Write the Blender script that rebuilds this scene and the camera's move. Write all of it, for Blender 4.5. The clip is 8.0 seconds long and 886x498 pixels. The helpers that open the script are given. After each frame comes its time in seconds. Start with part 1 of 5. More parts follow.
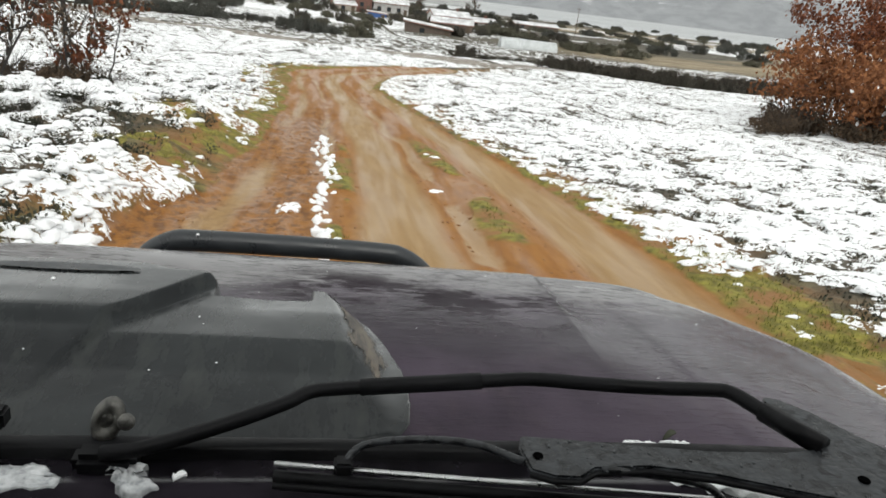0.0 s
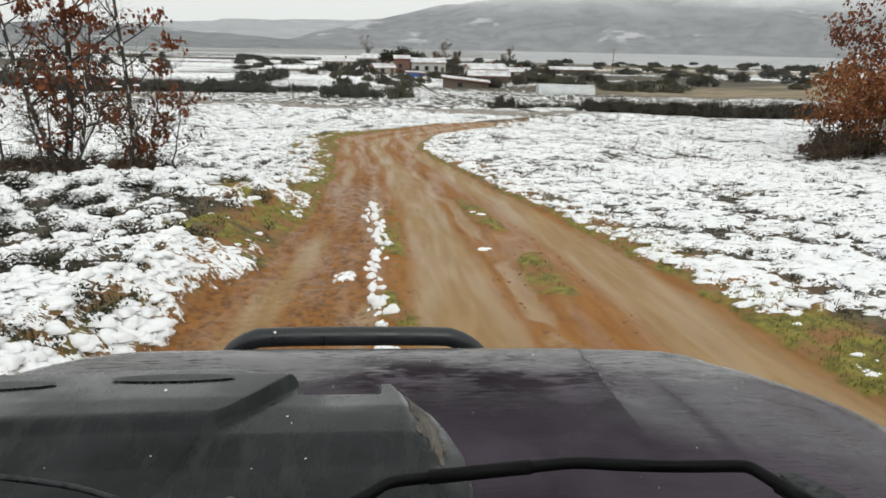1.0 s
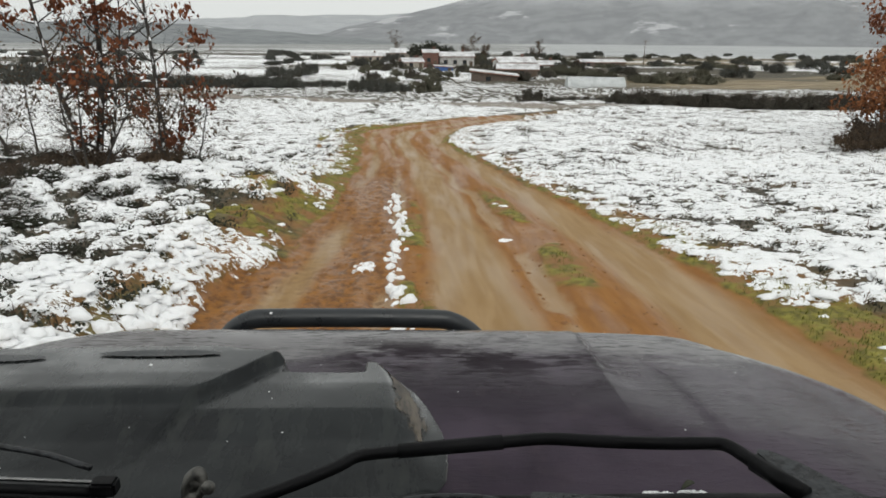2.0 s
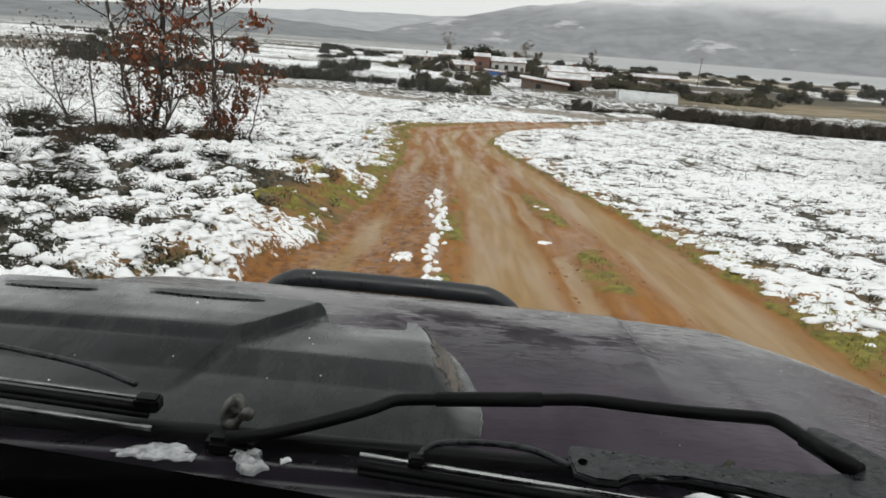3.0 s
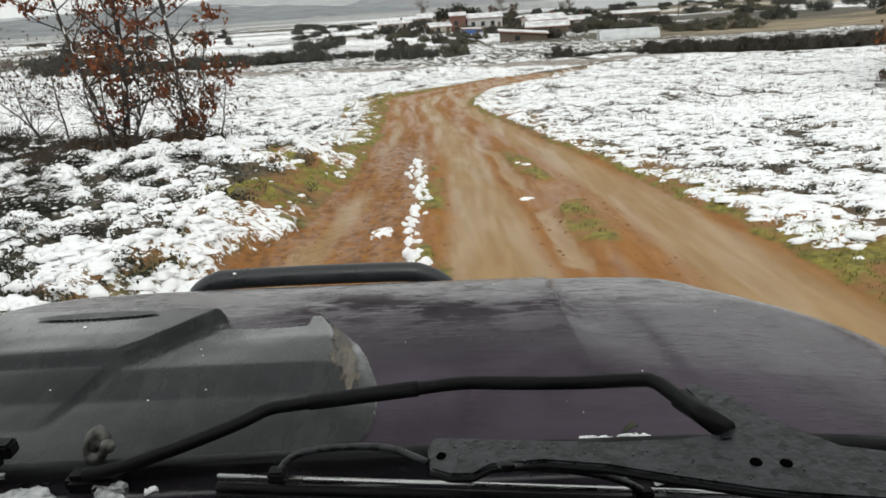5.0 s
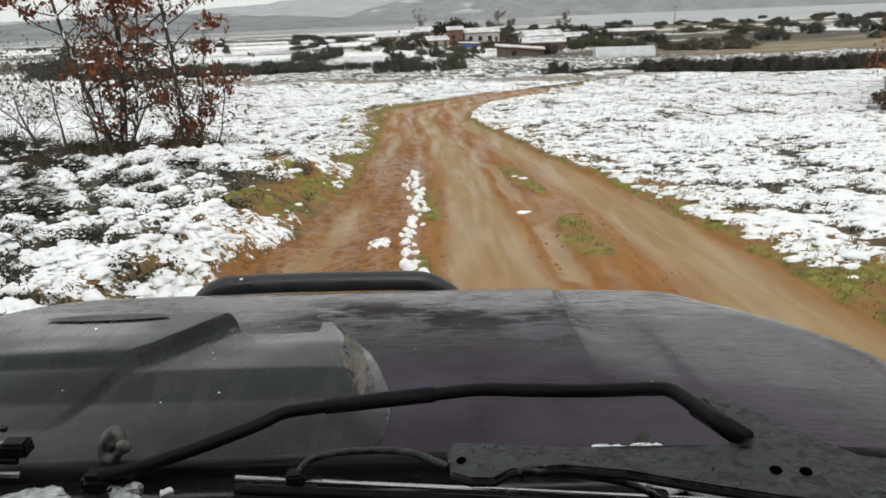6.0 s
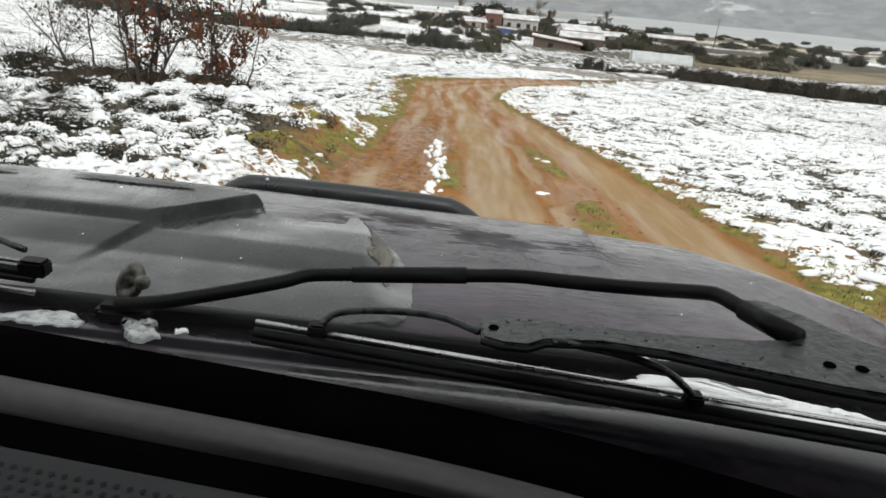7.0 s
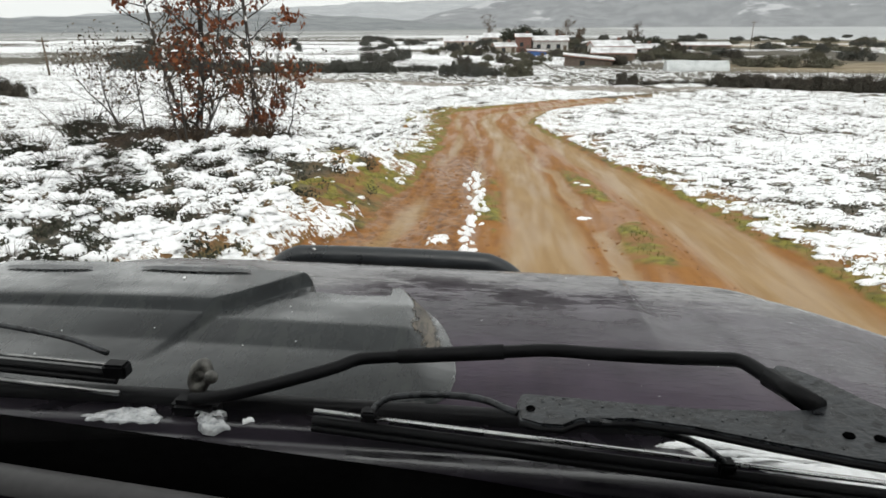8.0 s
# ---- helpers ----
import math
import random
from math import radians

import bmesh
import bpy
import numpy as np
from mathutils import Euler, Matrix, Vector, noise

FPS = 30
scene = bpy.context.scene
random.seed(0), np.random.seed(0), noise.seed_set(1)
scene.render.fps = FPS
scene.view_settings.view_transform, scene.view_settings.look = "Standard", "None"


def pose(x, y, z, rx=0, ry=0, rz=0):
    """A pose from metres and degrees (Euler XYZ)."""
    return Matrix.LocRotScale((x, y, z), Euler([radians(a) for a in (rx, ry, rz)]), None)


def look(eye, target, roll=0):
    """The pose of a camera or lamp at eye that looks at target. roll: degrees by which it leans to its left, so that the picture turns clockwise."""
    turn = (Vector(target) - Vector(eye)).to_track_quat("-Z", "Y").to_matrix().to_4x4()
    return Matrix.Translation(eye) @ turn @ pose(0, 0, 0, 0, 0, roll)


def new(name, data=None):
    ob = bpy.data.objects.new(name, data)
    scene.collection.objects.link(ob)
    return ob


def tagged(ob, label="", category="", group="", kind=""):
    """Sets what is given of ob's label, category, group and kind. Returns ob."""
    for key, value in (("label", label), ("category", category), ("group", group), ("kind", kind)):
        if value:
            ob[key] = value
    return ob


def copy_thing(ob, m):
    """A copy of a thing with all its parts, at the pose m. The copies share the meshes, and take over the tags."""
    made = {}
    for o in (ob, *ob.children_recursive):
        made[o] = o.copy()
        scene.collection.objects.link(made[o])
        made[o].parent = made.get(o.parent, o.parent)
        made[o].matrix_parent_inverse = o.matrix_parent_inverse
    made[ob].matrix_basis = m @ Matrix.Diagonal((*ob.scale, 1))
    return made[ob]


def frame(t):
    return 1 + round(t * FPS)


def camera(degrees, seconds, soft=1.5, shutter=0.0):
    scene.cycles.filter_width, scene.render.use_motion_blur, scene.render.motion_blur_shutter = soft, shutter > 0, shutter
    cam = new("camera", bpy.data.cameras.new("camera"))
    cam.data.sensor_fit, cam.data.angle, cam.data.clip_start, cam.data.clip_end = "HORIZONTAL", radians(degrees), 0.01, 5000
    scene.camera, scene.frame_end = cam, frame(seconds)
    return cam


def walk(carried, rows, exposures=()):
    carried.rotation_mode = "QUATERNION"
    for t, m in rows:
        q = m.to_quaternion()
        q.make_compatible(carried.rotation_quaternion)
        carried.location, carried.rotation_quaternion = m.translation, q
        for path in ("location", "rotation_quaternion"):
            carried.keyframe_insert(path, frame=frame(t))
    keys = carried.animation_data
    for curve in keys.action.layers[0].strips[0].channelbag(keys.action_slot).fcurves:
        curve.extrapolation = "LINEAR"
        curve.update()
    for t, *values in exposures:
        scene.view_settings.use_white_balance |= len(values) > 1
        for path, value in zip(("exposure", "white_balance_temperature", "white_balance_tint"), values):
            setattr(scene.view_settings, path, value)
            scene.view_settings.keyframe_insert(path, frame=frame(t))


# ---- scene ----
LEAN = 1.6  # the vehicle leans to its right on the uneven track
CAR = pose(0, 0, 0, 0, LEAN, 0)
cam = camera(69.02, 8.0, soft=1.65)
# seconds, place in the vehicle's axes, yaw, pitch, roll
ROWS = [
    (0.0, -0.110, 0.117, 1.672, -8.88, -22.34, -8.17),
    (0.5, -0.113, 0.083, 1.797, -5.73, -22.77, -3.68),
    (1.0, -0.134, -0.008, 1.825, -5.99, -18.22, -2.72),
    (1.5, -0.091, 0.026, 1.787, -4.73, -19.33, -3.02),
    (1.7, -0.071, 0.004, 1.788, -4.23, -19.03, -2.71),
    (2.8, 0.008, -0.023, 1.766, -0.17, -18.75, -2.52),
    (3.0, -0.063, -0.033, 1.706, 0.99, -18.85, -5.57),
    (3.5, -0.023, -0.071, 1.723, -0.35, -16.99, -3.14),
    (4.0, 0.089, -0.020, 1.736, 0.37, -20.22, 0.63),
    (4.5, 0.066, 0.000, 1.686, -0.98, -20.16, -1.42),
    (4.7, 0.128, 0.030, 1.707, -2.13, -21.32, 0.99),
    (5.8, 0.183, 0.053, 1.717, -0.60, -22.00, 2.44),
    (6.0, 0.124, 0.032, 1.711, -1.52, -20.65, 0.73),
    (6.5, 0.041, -0.014, 1.615, 0.01, -19.12, -4.82),
    (7.0, 0.079, 0.010, 1.557, 2.01, -22.42, -6.52),
    (7.5, 0.093, -0.056, 1.645, 5.20, -19.58, -1.69),
    (8.0, 0.089, -0.027, 1.662, 4.30, -20.23, -1.19),
]
EXPOSURE = 0.40
walk(cam, [(t, CAR @ pose(x, y, z, 90 + pitch, roll, yaw)) for t, x, y, z, yaw, pitch, roll in ROWS],
     [(t, EXPOSURE + e) for t, e in ((0.0, 0.25), (0.5, 0.10), (1.0, -0.02), (1.5, -0.15), (3.0, -0.07), (3.5, 0.0), (4.5, 0.07), (6.0, 0.02), (6.5, 0.10), (7.0, 0.18), (8.0, 0.19))])

# ---- world and light ----
world = bpy.data.worlds.new("overcast_sky")
scene.world = world
world.use_nodes = True
wn = world.node_tree.nodes
sky = wn.new("ShaderNodeTexSky")
sky.sky_type, sky.sun_disc = "NISHITA", False
sky.sun_elevation, sky.sun_rotation = radians(42), radians(200)
sky.air_density, sky.dust_density, sky.ozone_density = 1.0, 3.0, 1.0
grey = wn.new("ShaderNodeHueSaturation")
grey.inputs["Saturation"].default_value = 0.10
wmul = wn.new("ShaderNodeMix")
wmul.data_type = "RGBA"
world.node_tree.links.new(sky.outputs["Color"], grey.inputs["Color"])
world.node_tree.links.new(grey.outputs["Color"], wmul.inputs[6])
wmul.inputs[7].default_value = (6.68, 6.8, 6.68, 1)   # the even cloud layer
wmul.inputs[0].default_value = 0.85
world.node_tree.links.new(wmul.outputs[2], wn["Background"].inputs["Color"])
wn["Background"].inputs["Strength"].default_value = 0.115
sun_data = bpy.data.lights.new("sun", "SUN")
sun_data.energy, sun_data.angle, sun_data.color = 0.7, radians(35), (1.0, 0.97, 0.93)
sun = new("sun", sun_data)
sun.matrix_world = look((0, 0, 30), (-8, 22, 2))

# ---- helpers of this scene ----
def part(name, bm, material, parent=None, label="", smooth=False):
    """Links a bmesh as one mesh object, under a thing or a part."""
    me = bpy.data.meshes.new(name)
    bm.to_mesh(me)
    bm.free()
    return link(name, me, material, parent, label, smooth)


def link(name, me, material, parent=None, label="", smooth=False):
    for m in material if isinstance(material, (list, tuple)) else [material]:
        me.materials.append(m)
    if smooth:
        me.polygons.foreach_set("use_smooth", [True] * len(me.polygons))
    ob = new(name, me)
    if parent:
        ob.parent = parent
    if label:
        ob["label"] = label
    return ob


def mesh_of(name, verts, faces):
    me = bpy.data.meshes.new(name)
    me.from_pydata([tuple(map(float, v)) for v in verts], [], faces)
    me.update()
    return me


def thing(name, m, label, category, group="", kind=""):
    ob = new(name)
    ob.empty_display_size = 0.1
    ob.matrix_basis = m
    return tagged(ob, label, category, group, kind)


def box(bm, x0, x1, y0, y1, z0, z1, bevel=0.0):
    r = bmesh.ops.create_cube(bm, size=1.0)
    bmesh.ops.scale(bm, vec=(x1 - x0, y1 - y0, z1 - z0), verts=r["verts"])
    bmesh.ops.translate(bm, vec=((x0 + x1) / 2, (y0 + y1) / 2, (z0 + z1) / 2), verts=r["verts"])
    if bevel:
        edges = list({e for v in r["verts"] for e in v.link_edges})
        bmesh.ops.bevel(bm, geom=edges, offset=bevel, segments=2, affect="EDGES")


def boxed(*a, bevel=0.0):
    bm = bmesh.new()
    box(bm, *a, bevel=bevel)
    return bm


def tube_data(path, radii, sides=8, caps=True):
    """Vertices and faces of a round bar along a path of points."""
    pts = [Vector(p) for p in path]
    if not isinstance(radii, (list, tuple)):
        radii = [radii] * len(pts)
    verts, faces = [], []
    side = None
    for i, p in enumerate(pts):
        d = (pts[min(i + 1, len(pts) - 1)] - pts[max(i - 1, 0)]).normalized()
        if side is None:
            side = d.cross(Vector((0, 0, 1)) if abs(d.z) < 0.9 else Vector((1, 0, 0))).normalized()
        side = (side - d * side.dot(d)).normalized()
        up = d.cross(side)
        for k in range(sides):
            a = 2 * math.pi * k / sides
            verts.append(p + (side * math.cos(a) + up * math.sin(a)) * radii[i])
    for i in range(len(pts) - 1):
        for k in range(sides):
            k2 = (k + 1) % sides
            faces.append((i * sides + k, i * sides + k2, (i + 1) * sides + k2, (i + 1) * sides + k))
    if caps:
        faces.append(tuple(range(sides))[::-1])
        faces.append(tuple((len(pts) - 1) * sides + k for k in range(sides)))
    return verts, faces


def tube(name, path, radii, material, parent=None, label="", sides=10):
    v, f = tube_data(path, radii, sides)
    return link(name, mesh_of(name, v, f), material, parent, label, True)


def rounded(path, steps=6):
    """A smooth line through the points (Catmull-Rom)."""
    p = [Vector(q) for q in path]
    p = [p[0] * 2 - p[1]] + p + [p[-1] * 2 - p[-2]]
    out = []
    for i in range(1, len(p) - 2):
        for k in range(steps):
            t = k / steps
            out.append(0.5 * (2 * p[i] + (p[i + 1] - p[i - 1]) * t + (2 * p[i - 1] - 5 * p[i] + 4 * p[i + 1] - p[i + 2]) * t * t
                              + (3 * p[i] - p[i - 1] - 3 * p[i + 1] + p[i + 2]) * t ** 3))
    return out + [p[-2]]


def merge(pieces):
    verts, faces = [], []
    for v, f in pieces:
        n = len(verts)
        verts += list(v)
        faces += [tuple(i + n for i in q) for q in f]
    return verts, faces


# ---- noise on arrays ----
def lattice(ix, iy, seed):
    h = (ix.astype(np.int64) * 374761393 + iy.astype(np.int64) * 668265263 + seed * 974711) & 0xFFFFFFFF
    h = ((h ^ (h >> 13)) * 1274126177) & 0xFFFFFFFF
    return ((h ^ (h >> 16)) & 0xFFFF) / 65535.0


def vnoise(x, y, seed=0):
    ix, iy = np.floor(x), np.floor(y)
    fx, fy = x - ix, y - iy
    fx, fy = fx * fx * (3 - 2 * fx), fy * fy * (3 - 2 * fy)
    a, b = lattice(ix, iy, seed), lattice(ix + 1, iy, seed)
    c, d = lattice(ix, iy + 1, seed), lattice(ix + 1, iy + 1, seed)
    return (a + (b - a) * fx) * (1 - fy) + (c + (d - c) * fx) * fy


def fbm(x, y, seed=0, octaves=4):
    s, a, n = 0, 0.5, 0
    for k in range(octaves):
        s = s + a * vnoise(x * 2 ** k + 17.3 * k, y * 2 ** k - 9.1 * k, seed + k)
        n += a
        a *= 0.5
    return s / n


def step(a, b, v):
    t = np.clip((v - a) / (b - a), 0, 1)
    return t * t * (3 - 2 * t)


# ---- materials ----
class Nodes:
    def __init__(self, name):
        self.m = bpy.data.materials.new(name)
        self.m.use_nodes = True
        self.t = self.m.node_tree
        self.b = self.t.nodes["Principled BSDF"]
        self.co = self.add("ShaderNodeTexCoord").outputs["Object"]

    def add(self, kind):
        return self.t.nodes.new(kind)

    def put(self, value, socket):
        if hasattr(value, "is_output"):
            self.t.links.new(value, socket)
        else:
            socket.default_value = value

    def noise(self, scale, detail=4, rough=0.55, stretch=None, co=None, distort=0.0):
        n = self.add("ShaderNodeTexNoise")
        n.inputs["Scale"].default_value, n.inputs["Detail"].default_value = scale, detail
        n.inputs["Roughness"].default_value, n.inputs["Distortion"].default_value = rough, distort
        c = co or self.co
        if stretch:
            mp = self.add("ShaderNodeMapping")
            mp.inputs["Scale"].default_value = stretch
            self.t.links.new(c, mp.inputs["Vector"])
            c = mp.outputs["Vector"]
        self.t.links.new(c, n.inputs["Vector"])
        return n.outputs["Fac"]

    def attr(self, name):
        n = self.add("ShaderNodeAttribute")
        n.attribute_name = name
        return n.outputs["Fac"]

    def span(self, v, a, b, lo=0.0, hi=1.0):
        n = self.add("ShaderNodeMapRange")
        n.interpolation_type = "SMOOTHSTEP"
        self.put(v, n.inputs["Value"])
        for k, q in zip(("From Min", "From Max", "To Min", "To Max"), (a, b, lo, hi)):
            n.inputs[k].default_value = q
        return n.outputs["Result"]

    def math(self, op, a, b=0.0, clamp=False):
        n = self.add("ShaderNodeMath")
        n.operation, n.use_clamp = op, clamp
        self.put(a, n.inputs[0])
        self.put(b, n.inputs[1])
        return n.outputs[0]

    def mix(self, fac, a, b):
        n = self.add("ShaderNodeMix")
        n.data_type = "RGBA"
        self.put(fac, n.inputs[0])
        self.put(a if hasattr(a, "is_output") else (*a, 1), n.inputs[6])
        self.put(b if hasattr(b, "is_output") else (*b, 1), n.inputs[7])
        return n.outputs[2]

    def wet(self, low, high, start=0.45, end=0.80):
        """Gloss of a wet film: faint face on, strong at a glancing angle."""
        lw = self.add("ShaderNodeLayerWeight")
        lw.inputs["Blend"].default_value = 0.5
        return self.span(lw.outputs["Facing"], start, end, low, high)

    def bump(self, height, strength, distance):
        n = self.add("ShaderNodeBump")
        n.inputs["Strength"].default_value, n.inputs["Distance"].default_value = strength, distance
        self.t.links.new(height, n.inputs["Height"])
        self.t.links.new(n.outputs["Normal"], self.b.inputs["Normal"])

    def set(self, **kw):
        for k, v in kw.items():
            key = {"color": "Base Color", "rough": "Roughness", "metal": "Metallic", "spec": "Specular IOR Level",
                   "coat": "Coat Weight", "coat_rough": "Coat Roughness"}[k]
            self.put(v if hasattr(v, "is_output") or not isinstance(v, tuple) else (*v, 1), self.b.inputs[key])
        return self.m


def surface(name, dark, light, scale=6.0, rough=0.7, metal=0.0, bump=0.15, grain=60.0, rough_var=0.15, spec=0.5):
    """A surface varied at two scales: broad patches and fine grain."""
    n = Nodes(name)
    big, fine = n.noise(scale, 4), n.noise(grain, 3)
    f = n.span(n.math("ADD", n.math("MULTIPLY", big, 0.65), n.math("MULTIPLY", fine, 0.35)), 0.3, 0.7)
    n.set(color=n.mix(f, dark, light), metal=metal, spec=spec, rough=n.span(big, 0.3, 0.7, max(rough - rough_var, 0.02), min(rough + rough_var, 1)))
    if bump:
        n.bump(fine, bump, 0.3 / grain)
    return n.m


def leaf_material(name, dark, light, rough=0.75):
    n = Nodes(name)
    g = n.add("ShaderNodeNewGeometry").outputs["Random Per Island"]
    big = n.noise(1.3, 2)
    c = n.mix(n.math("ADD", n.math("MULTIPLY", g, 0.7), n.math("MULTIPLY", big, 0.3)), dark, light)
    n.set(color=c, rough=rough, spec=0.25)
    return n.m

SNOW = (0.94, 0.945, 0.95)


def snow_material(name):
    n = Nodes(name)
    a, b = n.noise(9, 5), n.noise(70, 3)
    n.set(color=n.mix(n.span(a, 0.3, 0.75), (0.89, 0.90, 0.91), SNOW), rough=0.6, spec=0.3)
    n.bump(n.math("ADD", a, n.math("MULTIPLY", b, 0.4)), 0.5, 0.03)
    return n.m


snow_mat = snow_material("fresh_snow")


def ground_material():
    """Heath soil, verge grass, wet red clay and snow, laid out by the sheet's own masks and broken up by noise."""
    n = Nodes("heath_ground")
    fine, mid, big = n.noise(42, 4, 0.6), n.noise(9, 5, 0.6), n.noise(1.1, 4)
    soil = n.mix(n.span(mid, 0.35, 0.65), (0.035, 0.034, 0.024), (0.115, 0.10, 0.075))
    soil = n.mix(n.math("MULTIPLY", n.span(n.noise(1.7, 3), 0.54, 0.64), 0.5), soil, (0.14, 0.095, 0.045))
    soil = n.mix(n.attr("verge"), soil, n.mix(n.span(n.noise(2.3, 4, 0.6), 0.42, 0.58), n.mix(n.span(mid, 0.35, 0.65), (0.085, 0.066, 0.022), (0.19, 0.155, 0.055)), (0.24, 0.125, 0.045)))
    grass = n.mix(n.span(mid, 0.3, 0.7), (0.105, 0.09, 0.02), (0.27, 0.24, 0.045))
    grass = n.mix(n.span(n.noise(3.1, 4), 0.45, 0.62), grass, (0.26, 0.13, 0.05))
    # clay: red banks, pale smooth wheel tracks, dark wet grooves
    clay = n.mix(n.span(n.math("ADD", n.math("MULTIPLY", n.noise(6, 5, 0.62, stretch=(1.3, 0.3, 1), distort=0.5), 0.65), n.math("MULTIPLY", fine, 0.35)), 0.3, 0.7), (0.205, 0.080, 0.015), (0.315, 0.140, 0.031))
    along = n.noise(5, 5, 0.6, stretch=(1.5, 0.20, 1), distort=0.6)
    pale = n.mix(n.span(along, 0.3, 0.7), (0.275, 0.166, 0.068), (0.345, 0.224, 0.106))
    track = n.attr("track")
    clay = n.mix(n.span(n.math("ADD", track, n.math("MULTIPLY", n.math("SUBTRACT", n.noise(1.6, 4, 0.6, stretch=(1, 0.35, 1)), 0.5), 0.6)), 0.22, 0.70), clay, pale)
    clay = n.mix(n.span(n.math("ADD", n.attr("groove"), n.math("MULTIPLY", n.math("SUBTRACT", mid, 0.5), 0.6)), 0.45, 0.85), clay, (0.335, 0.215, 0.110))
    pebble = n.span(n.noise(90, 2), 0.70, 0.76)
    clay = n.mix(n.math("MULTIPLY", pebble, 0.35), clay, (0.10, 0.05, 0.025))
    clay = n.mix(n.math("MULTIPLY", n.attr("rubble"), n.span(n.noise(11, 5, 0.7), 0.46, 0.60)), clay, (0.125, 0.052, 0.015))
    edge = n.math("MULTIPLY", n.math("SUBTRACT", mid, 0.5), 0.8)
    c = n.mix(n.span(n.math("ADD", n.attr("grass"), edge), 0.35, 0.6), soil, grass)
    c = n.mix(n.attr("tan"), c, n.mix(n.span(n.noise(0.35, 4, stretch=(0.3, 1.6, 1)), 0.35, 0.65), (0.17, 0.13, 0.075), (0.31, 0.25, 0.16)))
    road = n.span(n.math("ADD", n.attr("road"), n.math("MULTIPLY", edge, 0.5)), 0.35, 0.65)
    c = n.mix(road, c, clay)
    c = n.mix(n.attr("gravel"), c, n.mix(n.span(mid, 0.3, 0.7), (0.20, 0.17, 0.14), (0.36, 0.32, 0.28)))
    tips = n.math("ADD", n.math("MULTIPLY", n.noise(9.5, 5, 0.65, stretch=(0.75, 1.3, 1)), 0.55), n.math("MULTIPLY", n.noise(30, 4, 0.65, stretch=(0.7, 1.4, 1)), 0.45))
    bits = n.math("ADD", n.math("MULTIPLY", n.math("SUBTRACT", tips, 0.5), 6.4), n.math("MULTIPLY", n.math("SUBTRACT", fine, 0.5), 0.6))
    base = n.attr("snow")
    snow = n.span(n.math("ADD", base, n.math("MULTIPLY", bits, n.span(base, 0.08, 0.38))), 0.435, 0.505)
    c = n.mix(snow, c, n.mix(n.span(big, 0.3, 0.7), (0.89, 0.90, 0.91), SNOW))
    # far lake, with the mist over it painted into its pale grey
    c = n.mix(n.attr("misty_lake"), c, (0.40, 0.41, 0.415))
    # distance haze, painted as grey into the far ground's colour
    c = n.mix(n.attr("far_haze"), c, n.mix(n.span(n.noise(0.03, 4, stretch=(0.25, 1.5, 1)), 0.35, 0.65), (0.17, 0.168, 0.155), (0.42, 0.43, 0.43)))
    wet = n.math("MULTIPLY", road, n.span(n.noise(2.3, 3, stretch=(1.6, 0.16, 1)), 0.34, 0.62))
    r = n.math("SUBTRACT", 0.85, n.math("MULTIPLY", wet, 0.46))
    n.set(color=c, rough=n.mix(snow, n.mix(0.0, r, r), (0.65, 0.65, 0.65)), spec=0.35)
    n.bump(n.math("MULTIPLY", n.math("ADD", n.math("MULTIPLY", mid, 1.0), n.math("MULTIPLY", fine, 0.35)), n.math("SUBTRACT", 1.0, n.math("MULTIPLY", road, 0.74))), 0.6, 0.035)
    return n.m


ground_mat = ground_material()
bark = surface("oak_bark", (0.014, 0.012, 0.011), (0.075, 0.064, 0.054), 5, 0.9, bump=0.8, grain=40)
twig_mat = surface("twig_bark", (0.03, 0.022, 0.018), (0.10, 0.075, 0.055), 9, 0.9, bump=0.3)
oak_leaf = leaf_material("withered_oak_leaf", (0.065, 0.019, 0.010), (0.26, 0.088, 0.034))
orange_leaf = leaf_material("rust_orange_oak_leaf", (0.10, 0.034, 0.014), (0.36, 0.150, 0.058))
dark_leaf = leaf_material("evergreen_heath_leaf", (0.016, 0.018, 0.012), (0.066, 0.070, 0.046))
# leaves of the far bushes, greyed and lightened to paint in distance haze
hazed_leaf = leaf_material("hazed_evergreen_leaf", (0.042, 0.043, 0.038), (0.125, 0.126, 0.108))
hazed_olive = leaf_material("hazed_olive_leaf", (0.055, 0.054, 0.038), (0.155, 0.148, 0.105))
brown_leaf = leaf_material("brown_heath_leaf", (0.034, 0.025, 0.017), (0.130, 0.088, 0.055))
heath_leaf = leaf_material("heath_leaf", (0.030, 0.028, 0.023), (0.100, 0.090, 0.070))
green_blade = leaf_material("green_grass", (0.07, 0.075, 0.012), (0.22, 0.21, 0.04))
clod_mat = surface("red_clay_clod", (0.16, 0.066, 0.019), (0.34, 0.165, 0.055), 14, 0.7, bump=0.5)
pebble_mat = surface("clay_pebble", (0.08, 0.04, 0.02), (0.28, 0.15, 0.08), 20, 0.8, bump=0.3)

# ---- the ground ----
LEFT_EDGE = ([-40, 3, 4.5, 6.4, 9.5, 13, 17, 19.5, 21.5, 23.5, 26, 28.5, 30, 32, 36], [-1.7, -1.65, -1.5, -1.2, -0.95, -0.85, -1.0, -1.2, -1.1, 0.1, 1.5, 2.8, 4.6, 6.6, 9.5])
RIGHT_EDGE = ([-40, 3, 5, 7, 9.5, 12, 15, 18, 20, 22.5, 24.5, 26.5, 28, 30, 32, 36], [2.5, 2.95, 2.85, 2.65, 2.35, 1.95, 1.45, 1.15, 1.35, 2.1, 3.4, 4.6, 5.2, 5.6, 7.2, 10.0])
TRACK2 = [(-105, 190), (-62, 130), (-40, 92), (-14, 54), (0, 43), (10, 37.5), (22, 36)]


